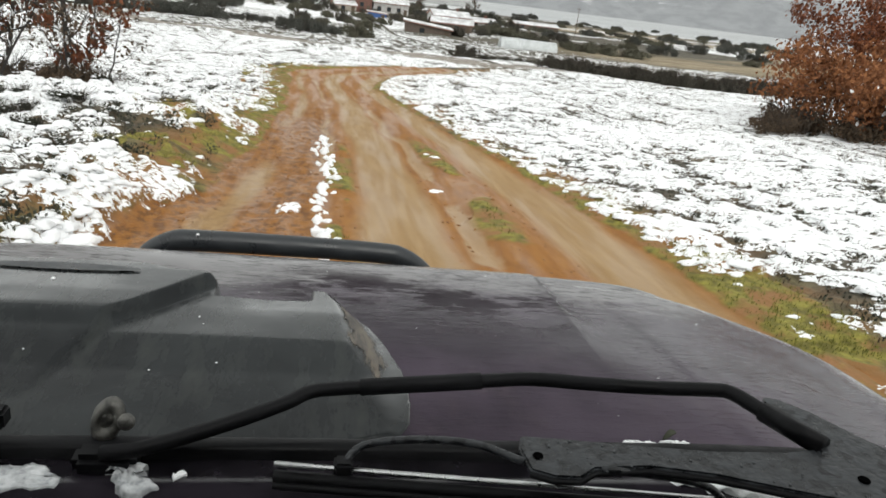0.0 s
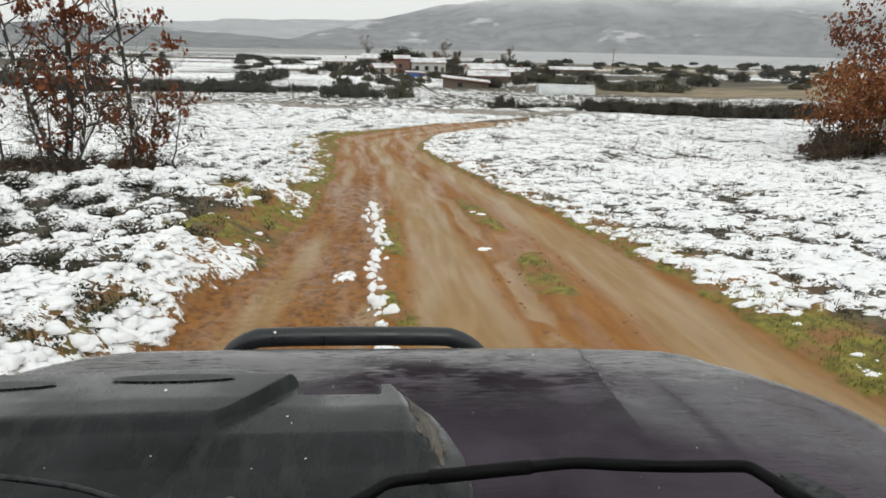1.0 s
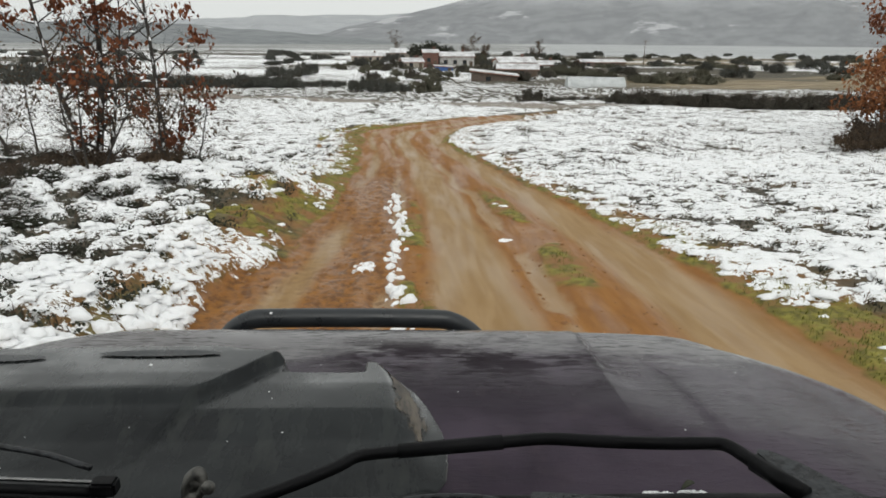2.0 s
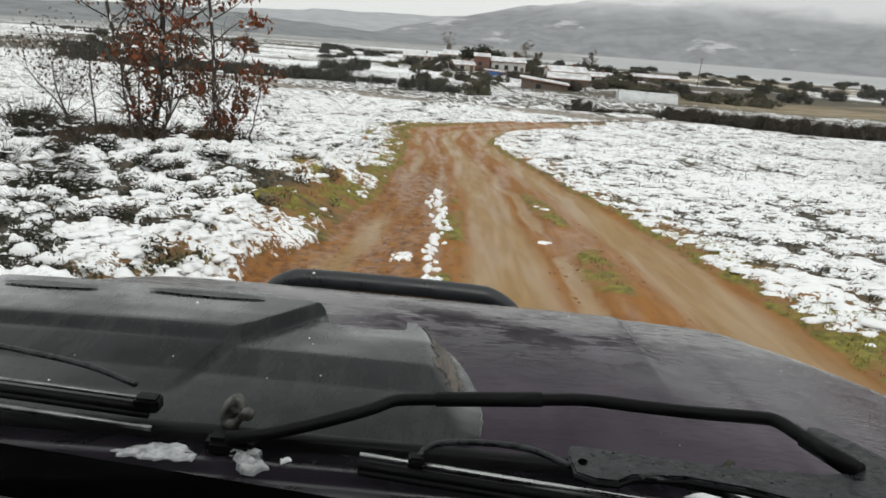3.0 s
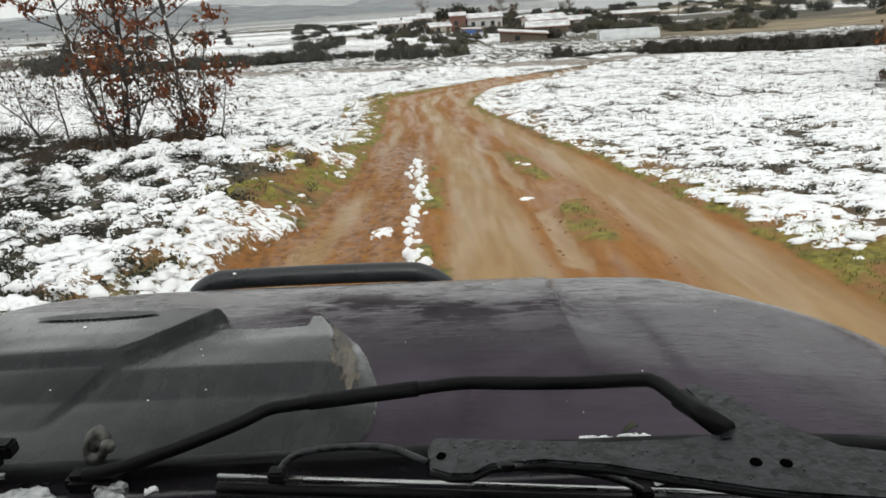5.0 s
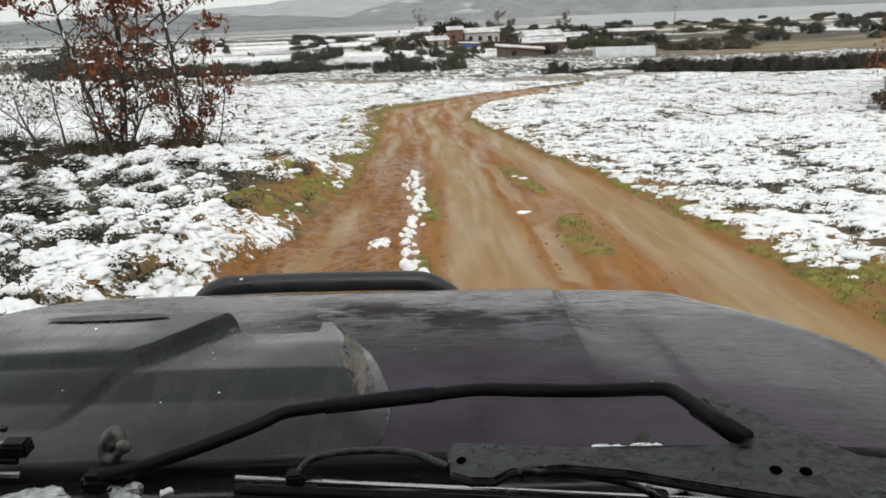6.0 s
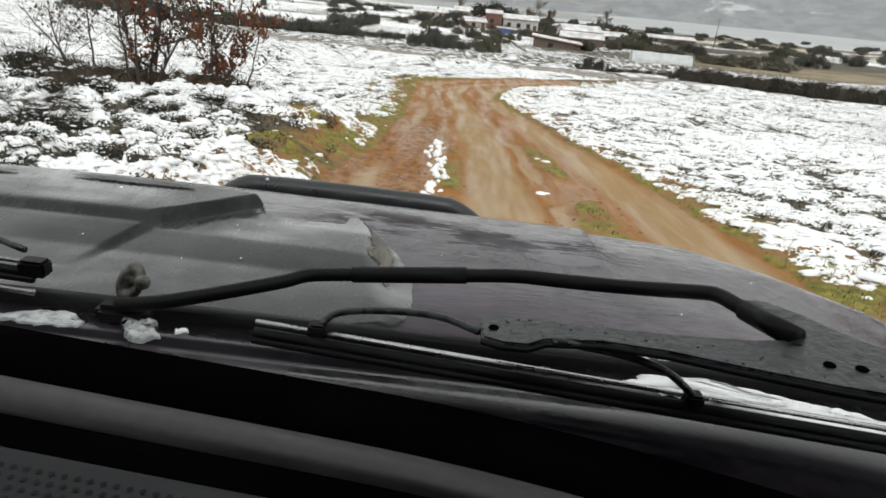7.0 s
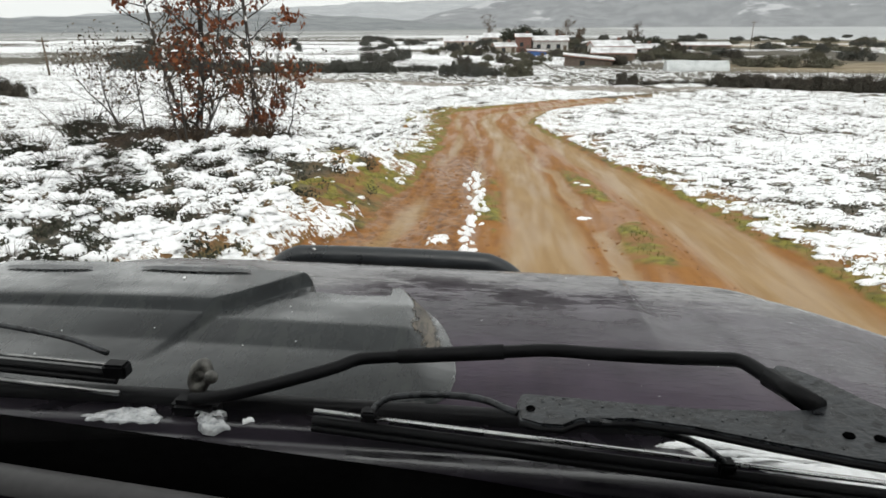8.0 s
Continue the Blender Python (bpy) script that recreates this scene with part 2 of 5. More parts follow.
def polyline_distance(x, y, pts):
    best = np.full(np.shape(x), 1e9)
    for (ax, ay), (bx, by) in zip(pts[:-1], pts[1:]):
        dx, dy = bx - ax, by - ay
        t = np.clip(((x - ax) * dx + (y - ay) * dy) / (dx * dx + dy * dy), 0, 1)
        best = np.minimum(best, np.hypot(x - ax - t * dx, y - ay - t * dy))
    return best


def base_z(x, y):
    return np.interp(y, [-900, -60, -30, 105, 120, 500, 1500, 5000], [20, 3.9, 1.95, -6.83, -7.4, -14.4, -33, -80])


def layout(x, y):
    """The masks and the height of the ground at x, y."""
    r = np.hypot(x, y)
    wob = (fbm(x * 0.9, y * 0.9, 3) - 0.5) * 0.9 + (fbm(x * 4, y * 4, 5, 2) - 0.5) * 0.3
    xl, xr = np.interp(y, *LEFT_EDGE), np.interp(y, *RIGHT_EDGE)
    inside = np.minimum(x - xl, xr - x) + wob * np.clip(r / 14, 0.25, 0.6) * 0.7
    road = step(-0.16, 0.14, inside) * step(30.2, 29.4, y + 0.5 * wob)
    u = (x - xl) / np.maximum(xr - xl, 0.3)
    meander = (fbm(y * 0.35, y * 0 + 2.2, 11, 3) - 0.5)
    tr = lambda c, w: np.exp(-((u - c - meander * 0.12) / w) ** 2)
    track = np.clip(tr(0.50, 0.105) + tr(0.92, 0.095) + tr(0.115, 0.055) * 0.75 * step(0.35, 0.55, fbm(x * 0.8, y * 0.35, 15, 3)), 0, 1)
    wind = (fbm(y * 0.9, y * 0 + 7.7, 12, 3) - 0.5)
    groove = np.exp(-((u - 0.32 - meander * 0.16 - wind * 0.05) / (0.022 + 0.020 * vnoise(y * 1.3, y * 0, 8))) ** 2) * step(3, 5, y) * step(24, 18, y)
    groove = np.maximum(groove, np.exp(-((u - 0.655 - meander * 0.12 - wind * 0.07) / (0.024 + 0.026 * vnoise(y * 1.1, y * 0 + 3, 9))) ** 2) * step(3, 5, y) * step(20, 14, y))
    groove = groove * (0.25 + 0.75 * step(0.3, 0.6, fbm(x * 1.5, y * 1.1, 13, 3)))
    # verge grass
    out = -inside
    patch = fbm(x * 0.55 + 4, y * 0.55, 21, 3)
    grass_l = (x < (xl + xr) / 2) * step(0.30 + 0.05 * np.minimum(y, 14), 0.12, out) * step(-0.1, 0.05, out) * (0.5 + patch) * 0.95 * step(5, 12, y)
    grass_l = np.maximum(grass_l, (x < 0) * step(2.4, 0.7, out) * step(0.48, 0.54, patch) * step(4, 9, y) * step(0.48, 0.53, fbm(x * 3.1, y * 2.0, 23, 3)) * 0.9)
    grass_r = (x > (xl + xr) / 2) * step(0.30, 0.06, out) * step(-0.1, 0.03, out) * (0.2 + patch)
    grass_r = np.maximum(grass_r, (x > 1) * step(1.0, 0.3, out) * step(0.60, 0.68, patch) * step(14, 11, y))
    mid_strip = tr(0.725, 0.070) * step(0.43, 0.56, fbm(x * 1.2, y * 0.7, 31, 3)) * step(12, 9, y)
    mid_strip = np.maximum(mid_strip, np.exp(-((x - 0.10) / 0.21) ** 2) * step(0.33, 0.50, fbm(x * 2.2, y * 1.4, 33, 3)) * step(3.6, 4.6, y) * step(10.5, 8.5, y))
    grass = np.clip(np.maximum(np.maximum(grass_l, grass_r), mid_strip), 0, 1) * (y > 2.5) * (y < 29)
    road = road * (1 - 0.8 * mid_strip)
    verge = step(1.3, 0.4, out) * step(-0.2, 0.1, out) * step(40, 30, r)
    # snow, broken by the tips of the heath
    cover = fbm(x * 3.4, y * 3.4, 41, 4) * 0.76 + fbm(x * 0.6, y * 0.6, 45, 3) * 0.24
    near = step(40, 12, r)
    snow = 0.5 + (cover - 0.448 - 0.078 * (x < -1.2) * step(14, 8, y)) * (3.0 * near + 2.8 * (1 - near)) + 0.05 + 0.06 * (1 - near)
    snow = snow - (0.045 + 0.13 * (x > 0)) * step(17, 6, r)
    field = fbm(x * 0.016 + 3, y * 0.045, 51, 4)
    far = step(45, 130, r)
    snow = snow * (1 - far) + far * (0.43 + 0.03 * (x < 0) + (field - 0.50) * 3.0 + (cover - 0.45) * 1.2)
    plain = step(36, 50, y + 0.4 * np.minimum(x, 0)) * step(160, 120, y) * step(-45, -15, x) * (1 + 0.35 * step(8, 20, x))
    snow = snow - 0.40 * plain
    thin = fbm(x * 0.3, y * 0.3, 61, 3)
    snow = snow - (0.30 - 0.12 * (x < 0)) * step(2.6, 0.4, out) * step(0.40, 0.6, thin) * (r < 40)
    crumbs = step(0.44, 0.54, fbm(x * 2.6, y * 2.6, 47, 3)) * step(18, 12, r)
    snow = snow * step(0.0, 0.16, out) - (0.72 - 0.70 * crumbs * step(0.05, 0.25, out)) * grass - 0.9 * road
    lumps_on_road = tr(0.24, 0.05) * step(0.66, 0.74, fbm(x * 5, y * 2.2, 71, 2)) * step(3, 5, y) * step(12, 9, y)
    snow = np.clip(snow + 1.6 * lumps_on_road, 0, 0.86)
    tan = step(26, 50, x) * step(70, 95, y) * step(330, 240, y) * step(0.42, 0.5, fbm(x * 0.012, y * 0.03, 81, 3) + 0.08)
    snow = snow * (1 - 0.85 * tan * step(0.36, 0.5, fbm(x * 0.03, y * 0.12, 82, 3)))
    gd = polyline_distance(x, y, TRACK2)
    gw = 1.1 + 0.012 * r
    gravel = step(gw * 1.25, gw * 0.7, gd) * step(34, 38, y) * (0.75 + 0.25 * vnoise(x, y, 91))
    snow = snow * (1 - 0.8 * gravel)
    road = np.maximum(road, 0.95 * step(0.55, 0.1, out) * step(0.5, 0.3, snow) * step(0.3, 0.1, grass) * (y < 29))
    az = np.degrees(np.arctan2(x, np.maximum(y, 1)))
    misty_lake = step(8, 14, az) * step(360, 400, r) * 0.95
    # mask of the painted haze, growing with distance
    far_haze = np.clip(step(330 + 60 * (az < 2), 560 + 160 * (az < 2), r) - misty_lake, 0, 1)
    # height
    off_road = step(-0.2, 0.9, out)
    z = base_z(x, y) + off_road * ((fbm(x * 0.22, y * 0.22, 101, 3) - 0.5) * 0.35) * np.clip(r / 15, 0.3, 1.6)
    bank = step(0.0, 0.9, out) * (x < 0) * step(15, 9, y) * step(-6, 0, y)
    z = z + 0.26 * bank
    heath = (x < 0) * step(0.1, 0.7, out) * step(17, 10, y) * (y > -5)
    z = z + heath * ((fbm(x * 0.9, y * 0.9, 111, 3) - 0.4) * 0.24 + (cover - 0.45) * 0.20)
    z = z + off_road * (cover - 0.5) * 0.15 * step(60, 20, r)
    z = z + step(0.40, 0.60, snow) * 0.03 * step(50, 20, r)
    z = z + road * (-0.05 - 0.035 * track - 0.07 * groove + (fbm(x * 1.1, y * 0.35, 121, 3) - 0.5) * 0.035 + (fbm(x * 6, y * 1.6, 125, 3) - 0.5) * 0.010 * (1 - track))
    rubble = road * (1 - track) * step(0.36, 0.24, u) * step(16, 10, y)
    z = z + rubble * ((fbm(x * 8, y * 5, 131, 4) - 0.5) * 0.085 + (fbm(x * 2.4, y * 1.5, 133, 2) - 0.5) * 0.05)
    return z, dict(snow=snow, road=road, verge=verge, grass=grass, track=track, groove=groove, tan=tan, gravel=gravel, misty_lake=misty_lake, far_haze=far_haze, rubble=np.clip(rubble, 0, 1))


def ground_height(x, y):
    return float(layout(np.array([float(x)]), np.array([float(y)]))[0][0])


def build_ground():
    az = np.radians(np.concatenate([np.linspace(-180, -56, 40, endpoint=False), np.linspace(-56, 56, 900, endpoint=False), np.linspace(56, 180, 40, endpoint=False)]))
    rad = np.concatenate([[0.0], np.linspace(0.6, 3.0, 14), np.geomspace(3.0, 26.0, 480)[1:], np.geomspace(26.0, 4500.0, 250)[1:]])
    A, R = np.meshgrid(az, rad[1:])
    x, y = R * np.sin(A), R * np.cos(A)
    z, masks = layout(x, y)
    nr, na = x.shape
    co = np.empty((nr * na + 1, 3), np.float32)
    co[1:, 0], co[1:, 1], co[1:, 2] = x.ravel(), y.ravel(), z.ravel()
    co[0] = (0, 0, z[0].mean())
    i = np.arange(nr * na).reshape(nr, na) + 1
    j = np.roll(i, -1, axis=1)
    quads = np.stack([i[:-1], i[1:], j[1:], j[:-1]], -1).reshape(-1, 4)[:, ::-1]
    tris = np.stack([np.zeros(na, int), i[0], j[0]], -1)[:, ::-1]
    me = bpy.data.meshes.new("ground")
    me.vertices.add(len(co))
    me.vertices.foreach_set("co", co.ravel())
    me.loops.add(quads.size + tris.size)
    me.loops.foreach_set("vertex_index", np.concatenate([quads.ravel(), tris.ravel()]).astype(np.int32))
    me.polygons.add(len(quads) + len(tris))
    me.polygons.foreach_set("loop_start", np.concatenate([np.arange(len(quads)) * 4, quads.size + np.arange(len(tris)) * 3]).astype(np.int32))
    me.update(calc_edges=True)
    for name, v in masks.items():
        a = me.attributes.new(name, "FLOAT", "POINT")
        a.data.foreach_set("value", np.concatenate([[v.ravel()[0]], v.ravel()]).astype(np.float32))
    ob = link("ground", me, ground_mat, smooth=True)
    return tagged(ob, "snow-dusted heath with a rutted red clay track", "ground", kind="structure")


build_ground()

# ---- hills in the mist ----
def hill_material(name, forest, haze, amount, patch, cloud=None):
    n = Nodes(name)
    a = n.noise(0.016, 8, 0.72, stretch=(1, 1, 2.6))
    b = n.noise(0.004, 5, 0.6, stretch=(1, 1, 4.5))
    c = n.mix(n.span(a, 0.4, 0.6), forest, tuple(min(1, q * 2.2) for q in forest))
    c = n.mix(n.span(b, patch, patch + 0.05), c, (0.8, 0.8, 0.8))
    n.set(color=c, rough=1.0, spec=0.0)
    # the haze is a glow mixed into the slope's own colour
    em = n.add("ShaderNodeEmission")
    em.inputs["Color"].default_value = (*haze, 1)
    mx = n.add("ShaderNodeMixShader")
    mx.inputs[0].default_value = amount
    if cloud:       # low cloud on the crest, painted as a paler glow growing with height
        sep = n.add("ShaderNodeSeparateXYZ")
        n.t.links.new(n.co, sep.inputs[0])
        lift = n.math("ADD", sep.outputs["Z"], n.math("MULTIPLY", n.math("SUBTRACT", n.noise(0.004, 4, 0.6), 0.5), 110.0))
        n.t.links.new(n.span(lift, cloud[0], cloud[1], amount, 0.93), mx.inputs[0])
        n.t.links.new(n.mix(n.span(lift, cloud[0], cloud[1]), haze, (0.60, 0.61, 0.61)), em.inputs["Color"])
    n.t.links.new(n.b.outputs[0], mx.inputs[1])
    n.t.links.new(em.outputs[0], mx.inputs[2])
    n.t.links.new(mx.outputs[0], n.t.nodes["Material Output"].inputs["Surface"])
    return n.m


def hill(name, bearings, rises, distance, material, label, seed):
    """A range of hills: a slope with folds, from its foot up to a crest at those angles."""
    az = np.linspace(bearings[0], bearings[-1], 480)
    el = np.interp(az, bearings, rises) + (fbm(az * 0.45, az * 0, seed, 4) - 0.5) * 0.35
    verts, faces, rows = [], [], 44
    for j in range(rows):
        s = j / (rows - 1)
        for a, e in zip(az, el):
            d = distance * (1 + 0.35 * s) * (1 + 0.05 * (vnoise(np.array(a * 0.5), np.array(s * 5.0), seed + 3) - 0.5))
            foot = base_z(0, distance) - 6
            top = 1.7 + distance * 1.35 * math.tan(radians(e))
            k = s ** 0.8 + 0.045 * (float(fbm(np.array(a * 0.6), np.array(s * 4.0), seed + 9, 3)) - 0.5) * math.sin(math.pi * s) + 0.040 * (float(fbm(np.array(a * 2.6), np.array(s * 15.0), seed + 21, 4)) - 0.5) * math.sin(math.pi * s)
            verts.append((d * math.sin(radians(a)), d * math.cos(radians(a)), foot + (top - foot) * k))
    n = len(az)
    for j in range(rows - 1):
        for i in range(n - 1):
            faces.append((j * n + i, j * n + i + 1, (j + 1) * n + i + 1, (j + 1) * n + i))
    ob = link(name, mesh_of(name, verts, faces), material, smooth=True)
    return tagged(ob, label, "hills", kind="structure")


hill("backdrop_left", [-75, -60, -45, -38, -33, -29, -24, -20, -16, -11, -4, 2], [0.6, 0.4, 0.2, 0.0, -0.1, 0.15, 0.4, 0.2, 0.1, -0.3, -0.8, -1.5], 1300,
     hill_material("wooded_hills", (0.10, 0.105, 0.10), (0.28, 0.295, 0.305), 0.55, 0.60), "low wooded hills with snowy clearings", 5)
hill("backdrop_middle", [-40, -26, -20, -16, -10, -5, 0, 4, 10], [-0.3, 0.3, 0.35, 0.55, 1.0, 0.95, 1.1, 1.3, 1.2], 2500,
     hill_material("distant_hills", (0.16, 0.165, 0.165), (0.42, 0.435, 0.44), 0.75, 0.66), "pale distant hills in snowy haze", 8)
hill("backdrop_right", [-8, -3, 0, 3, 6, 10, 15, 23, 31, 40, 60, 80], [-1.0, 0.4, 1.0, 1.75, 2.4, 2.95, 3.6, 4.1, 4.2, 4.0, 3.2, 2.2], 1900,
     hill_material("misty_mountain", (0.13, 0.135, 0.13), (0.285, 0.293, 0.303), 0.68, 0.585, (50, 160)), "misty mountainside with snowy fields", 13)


# ---- shrubs and trees ----
def clump(r, rx, ry, rz, x, y, z):
    v, n = [], 9
    rim = [r.uniform(0.55, 1.35) for _ in range(n)]     # a ragged outline, each lobe its own
    for s, h in ((1.0, -0.35), (0.95, 0.25), (0.58, 0.80)):
        for k in range(n):
            a = 2 * math.pi * k / n
            q = s * rim[k] * r.uniform(0.88, 1.12)
            v.append((x + rx * q * math.cos(a), y + ry * q * math.sin(a), z + rz * h * r.uniform(0.65, 1.3)))
    v.append((x, y, z + rz * r.uniform(0.7, 1.05)))
    f = [(j * n + k, j * n + (k + 1) % n, (j + 1) * n + (k + 1) % n, (j + 1) * n + k) for j in (0, 1) for k in range(n)]
    return v, f + [(2 * n + k, 2 * n + (k + 1) % n, 3 * n) for k in range(n)]


def leaf_cloud(rng, count, size, lobes, flat=0.0, floor=None):
    """Many small bent leaves scattered through overlapping lobes (centre, radii)."""
    verts, faces = [], []
    weights = [r[0] * r[1] * r[2] for _, r in lobes]
    for _ in range(count):
        c, r = rng.choices(lobes, weights)[0]
        while True:
            p = Vector((rng.uniform(-1, 1), rng.uniform(-1, 1), rng.uniform(-1, 1)))
            if 0.12 < p.length < 1:
                break
        p *= (0.55 + 0.55 * rng.random())
        p = Vector((c[0] + p.x * r[0], c[1] + p.y * r[1], c[2] + p.z * r[2]))
        if floor is not None and p.z < floor:
            p.z = floor + rng.random() * 0.3 * size
        s = size * rng.uniform(0.55, 1.35)
        q = Euler((rng.uniform(0, 6.3), rng.uniform(0, 6.3) * (1 - flat), rng.uniform(0, 6.3))).to_matrix()
        n = len(verts)
        for a, b, e in ((-0.5, 0, 0), (0, -0.32, 0.12), (0.55, 0, 0.0), (0.05, 0.32, 0.12)):
            verts.append(p + q @ Vector((a * s, b * s, e * s)))
        faces += [(n, n + 1, n + 2), (n, n + 2, n + 3)]
    return verts, faces


def limbs(rng, base, direction, length, radius, depth, out, tips, bend=0.25, up=0.15):
    pts, rad = [Vector(base)], [radius]
    d = Vector(direction).normalized()
    n = 5
    for k in range(n):
        d = (d + Vector((rng.uniform(-bend, bend), rng.uniform(-bend, bend), rng.uniform(-bend, bend) * 0.5 + up * 0.3))).normalized()
        pts.append(pts[-1] + d * length / n)
        rad.append(radius * (1 - 0.62 * (k + 1) / n))
    out.append(tube_data(pts, rad, 7 if radius > 0.03 else (5 if radius > 0.01 else 3), caps=False))
    if depth == 0:
        tips += pts[2:]
        return
    for k in range(1 if depth == 3 else 2, n + 1):
        for _ in range(2):
            side = Vector((rng.uniform(-1, 1), rng.uniform(-1, 1), rng.uniform(-0.15, 0.8))).normalized()
            nd = (d * 0.45 + side * 0.9).normalized()
            limbs(rng, pts[k], nd, length * rng.uniform(0.38, 0.62), rad[k] * 0.48, depth - 1, out, tips, max(bend * 1.15, 0.24), up)


def oak(name, x, y, height, seed, label, lean=(0, 0), leaves=2600, stems=1, depth=3, leaf=0.085, width=1.0, sink=0.08, foliage=oak_leaf):
    rng = random.Random(seed)
    root = thing(name, pose(x, y, ground_height(x, y) - sink), label, "tree" if stems < 4 else "bush", "withered oaks")
    wood, tips = [], []
    for s in range(stems):
        a = 6.283 * s / max(stems, 1) + rng.random()
        spread = (0.0 if stems == 1 else 0.55 * width)
        limbs(rng, (0.18 * math.cos(a) * (stems > 1), 0.18 * math.sin(a) * (stems > 1), 0),
              (lean[0] + spread * math.cos(a), lean[1] + spread * math.sin(a), 1), height * rng.uniform(0.72, 0.9), height * 0.0125 if stems < 4 else height * 0.011, depth, wood, tips, 0.12 if stems == 1 else 0.25)
    v, f = merge(wood)
    link("trunk", mesh_of("trunk", v, f), bark, root, smooth=True)
    lobes = [(tuple(t), (0.36, 0.36, 0.30) if stems < 4 else (0.5, 0.5, 0.4)) for t in rng.sample(tips, min(len(tips), 420 if stems == 1 else 260))]
    v, f = leaf_cloud(rng, leaves, leaf, lobes)
    link("crown", mesh_of("crown", v, f), foliage, root, "sparse withered leaves")
    v, f = leaf_cloud(rng, leaves // 16 if stems < 4 else leaves // 90, leaf * 1.1, lobes, 0.8)
    tagged(link("snow_load", mesh_of("snow_load", v, f), snow_mat, root, "wet snow caught on twigs"), kind="stuff")
    return root


def young_oak(x, y, seed, label, stems, leaves):
    """A young oak: a few upright stems, short side branches from low down, withered leaves in loose bunches."""
    rng = random.Random(seed)
    root = thing("oak_tree", pose(x, y, ground_height(x, y) - 0.08), label, "tree", "withered oaks")
    wood, bunches, drift = [], [], []
    for sx, sy, height, radius in stems:
        d, p = Vector((sx * 1.8, sy * 1.8, 1)).normalized(), Vector((sx * 0.25, sy * 0.25, 0))
        pts, rad, n = [p], [radius], 14
        for k in range(n):
            t = (k + 1) / n
            d = (d + Vector((rng.uniform(-0.09, 0.09), rng.uniform(-0.09, 0.09), 0.10))).normalized()
            pts.append(pts[-1] + d * height / n)
            rad.append(radius * (1 - 0.86 * t))
            for _ in range(2 if k > 1 else 1):
                a = rng.uniform(0, 6.283)
                side = Vector((math.cos(a), math.sin(a), rng.uniform(0.15, 0.75)))
                length = (0.30 + 0.16 * height * math.sin(math.pi * min(1.0, 0.18 + 0.8 * t))) * rng.uniform(0.55, 1.15)
                tips = []
                limbs(rng, pts[-1], side, length, rad[-1] * 0.42 + 0.003, 1, wood, tips, 0.24, 0.22)
                if rng.random() < 0.48:
                    bunches += rng.sample(tips, min(len(tips), 7))
                if rng.random() < 0.5:
                    q = rng.choice(tips)
                    drift.append(clump(rng, 0.05, 0.025, 0.02, q.x, q.y, q.z))
            if k < 8:       # wet snow clinging to the stem
                q = pts[-1] + Vector((rng.uniform(0.1, 0.7) * rad[-1], -rad[-1] * 0.8, 0))
                drift.append(clump(rng, rad[-1] * rng.uniform(0.3, 0.7), rad[-1] * 0.45, rng.uniform(0.05, 0.16), q.x, q.y, q.z))
        wood.append(tube_data(pts, rad, 9, caps=False))
    v, f = merge(wood)
    link("trunk", mesh_of("trunk", v, f), bark, root, smooth=True)
    v, f = leaf_cloud(rng, leaves, 0.095, [(tuple(q), (0.17, 0.17, 0.15)) for q in bunches])
    link("crown", mesh_of("crown", v, f), oak_leaf, root, "loose bunches of withered leaves")
    v, f = merge(drift)
    tagged(link("snow_load", mesh_of("snow_load", v, f), snow_mat, root, "wet snow caught on stems and twigs"), kind="stuff")
    return root


def bush_meshes(seed, size, count, twigs=26):
    rng = random.Random(seed)
    lobes = []
    for _ in range(15):
        a, r = rng.uniform(0, 6.283), rng.uniform(0.0, 0.85)
        lobes.append(((r * math.cos(a), r * math.sin(a), rng.uniform(0.15, 0.68 - 0.3 * r)), (rng.uniform(0.18, 0.42), rng.uniform(0.18, 0.42), rng.uniform(0.16, 0.36))))
    v, f = leaf_cloud(rng, count, size, lobes, floor=0.0)
    crown = mesh_of("crown", v, f)
    wood = []
    for _ in range(twigs):
        a = rng.uniform(0, 6.283)
        r = rng.uniform(0.1, 0.95)
        wood.append(tube_data([(0.3 * math.cos(a), 0.3 * math.sin(a), -0.05), (r * 0.6 * math.cos(a), r * 0.6 * math.sin(a), 0.45), (r * math.cos(a + 0.2), r * math.sin(a + 0.2), rng.uniform(0.6, 1.08))],
                              [0.008, 0.006, 0.002], 3, False))
    v, f = merge(wood)
    stems = mesh_of("stems", v, f)
    load = []
    for c, r in lobes * 5:
        q = 0.012 + 0.055 * rng.random() ** 2
        load.append(clump(rng, q * 1.3, q, q * 0.6, c[0] + rng.uniform(-1, 1) * r[0], c[1] + rng.uniform(-1, 1) * r[1], c[2] + rng.uniform(0.1, 0.9) * r[2]))
    v, f = merge(load)
    snow = mesh_of("snow_load", v, f)
    return crown, stems, snow


def bush(name, meshes, mat, label, group, snowy=False):
    root = thing(name, pose(0, 0, -500), label, "bush", group)
    for me, m in zip(meshes if snowy else meshes[:2], (mat, twig_mat, snow_mat)):
        me.materials.clear()
        ob = link(me.name.split(".")[0], me, m, root)
        if m is snow_mat:
            ob["kind"] = "stuff"
    return root


def place_bushes(master, spots):
    first = True
    for x, y, w, h, turn in spots:
        z = ground_height(x, y) - 0.06 * h
        m = pose(x, y, z, 0, 0, turn) @ Matrix.Diagonal((w, w, h, 1))
        if first:
            master.matrix_basis = m
            first = False
        else:
            c = copy_thing(master, Matrix())
            c.matrix_basis = m


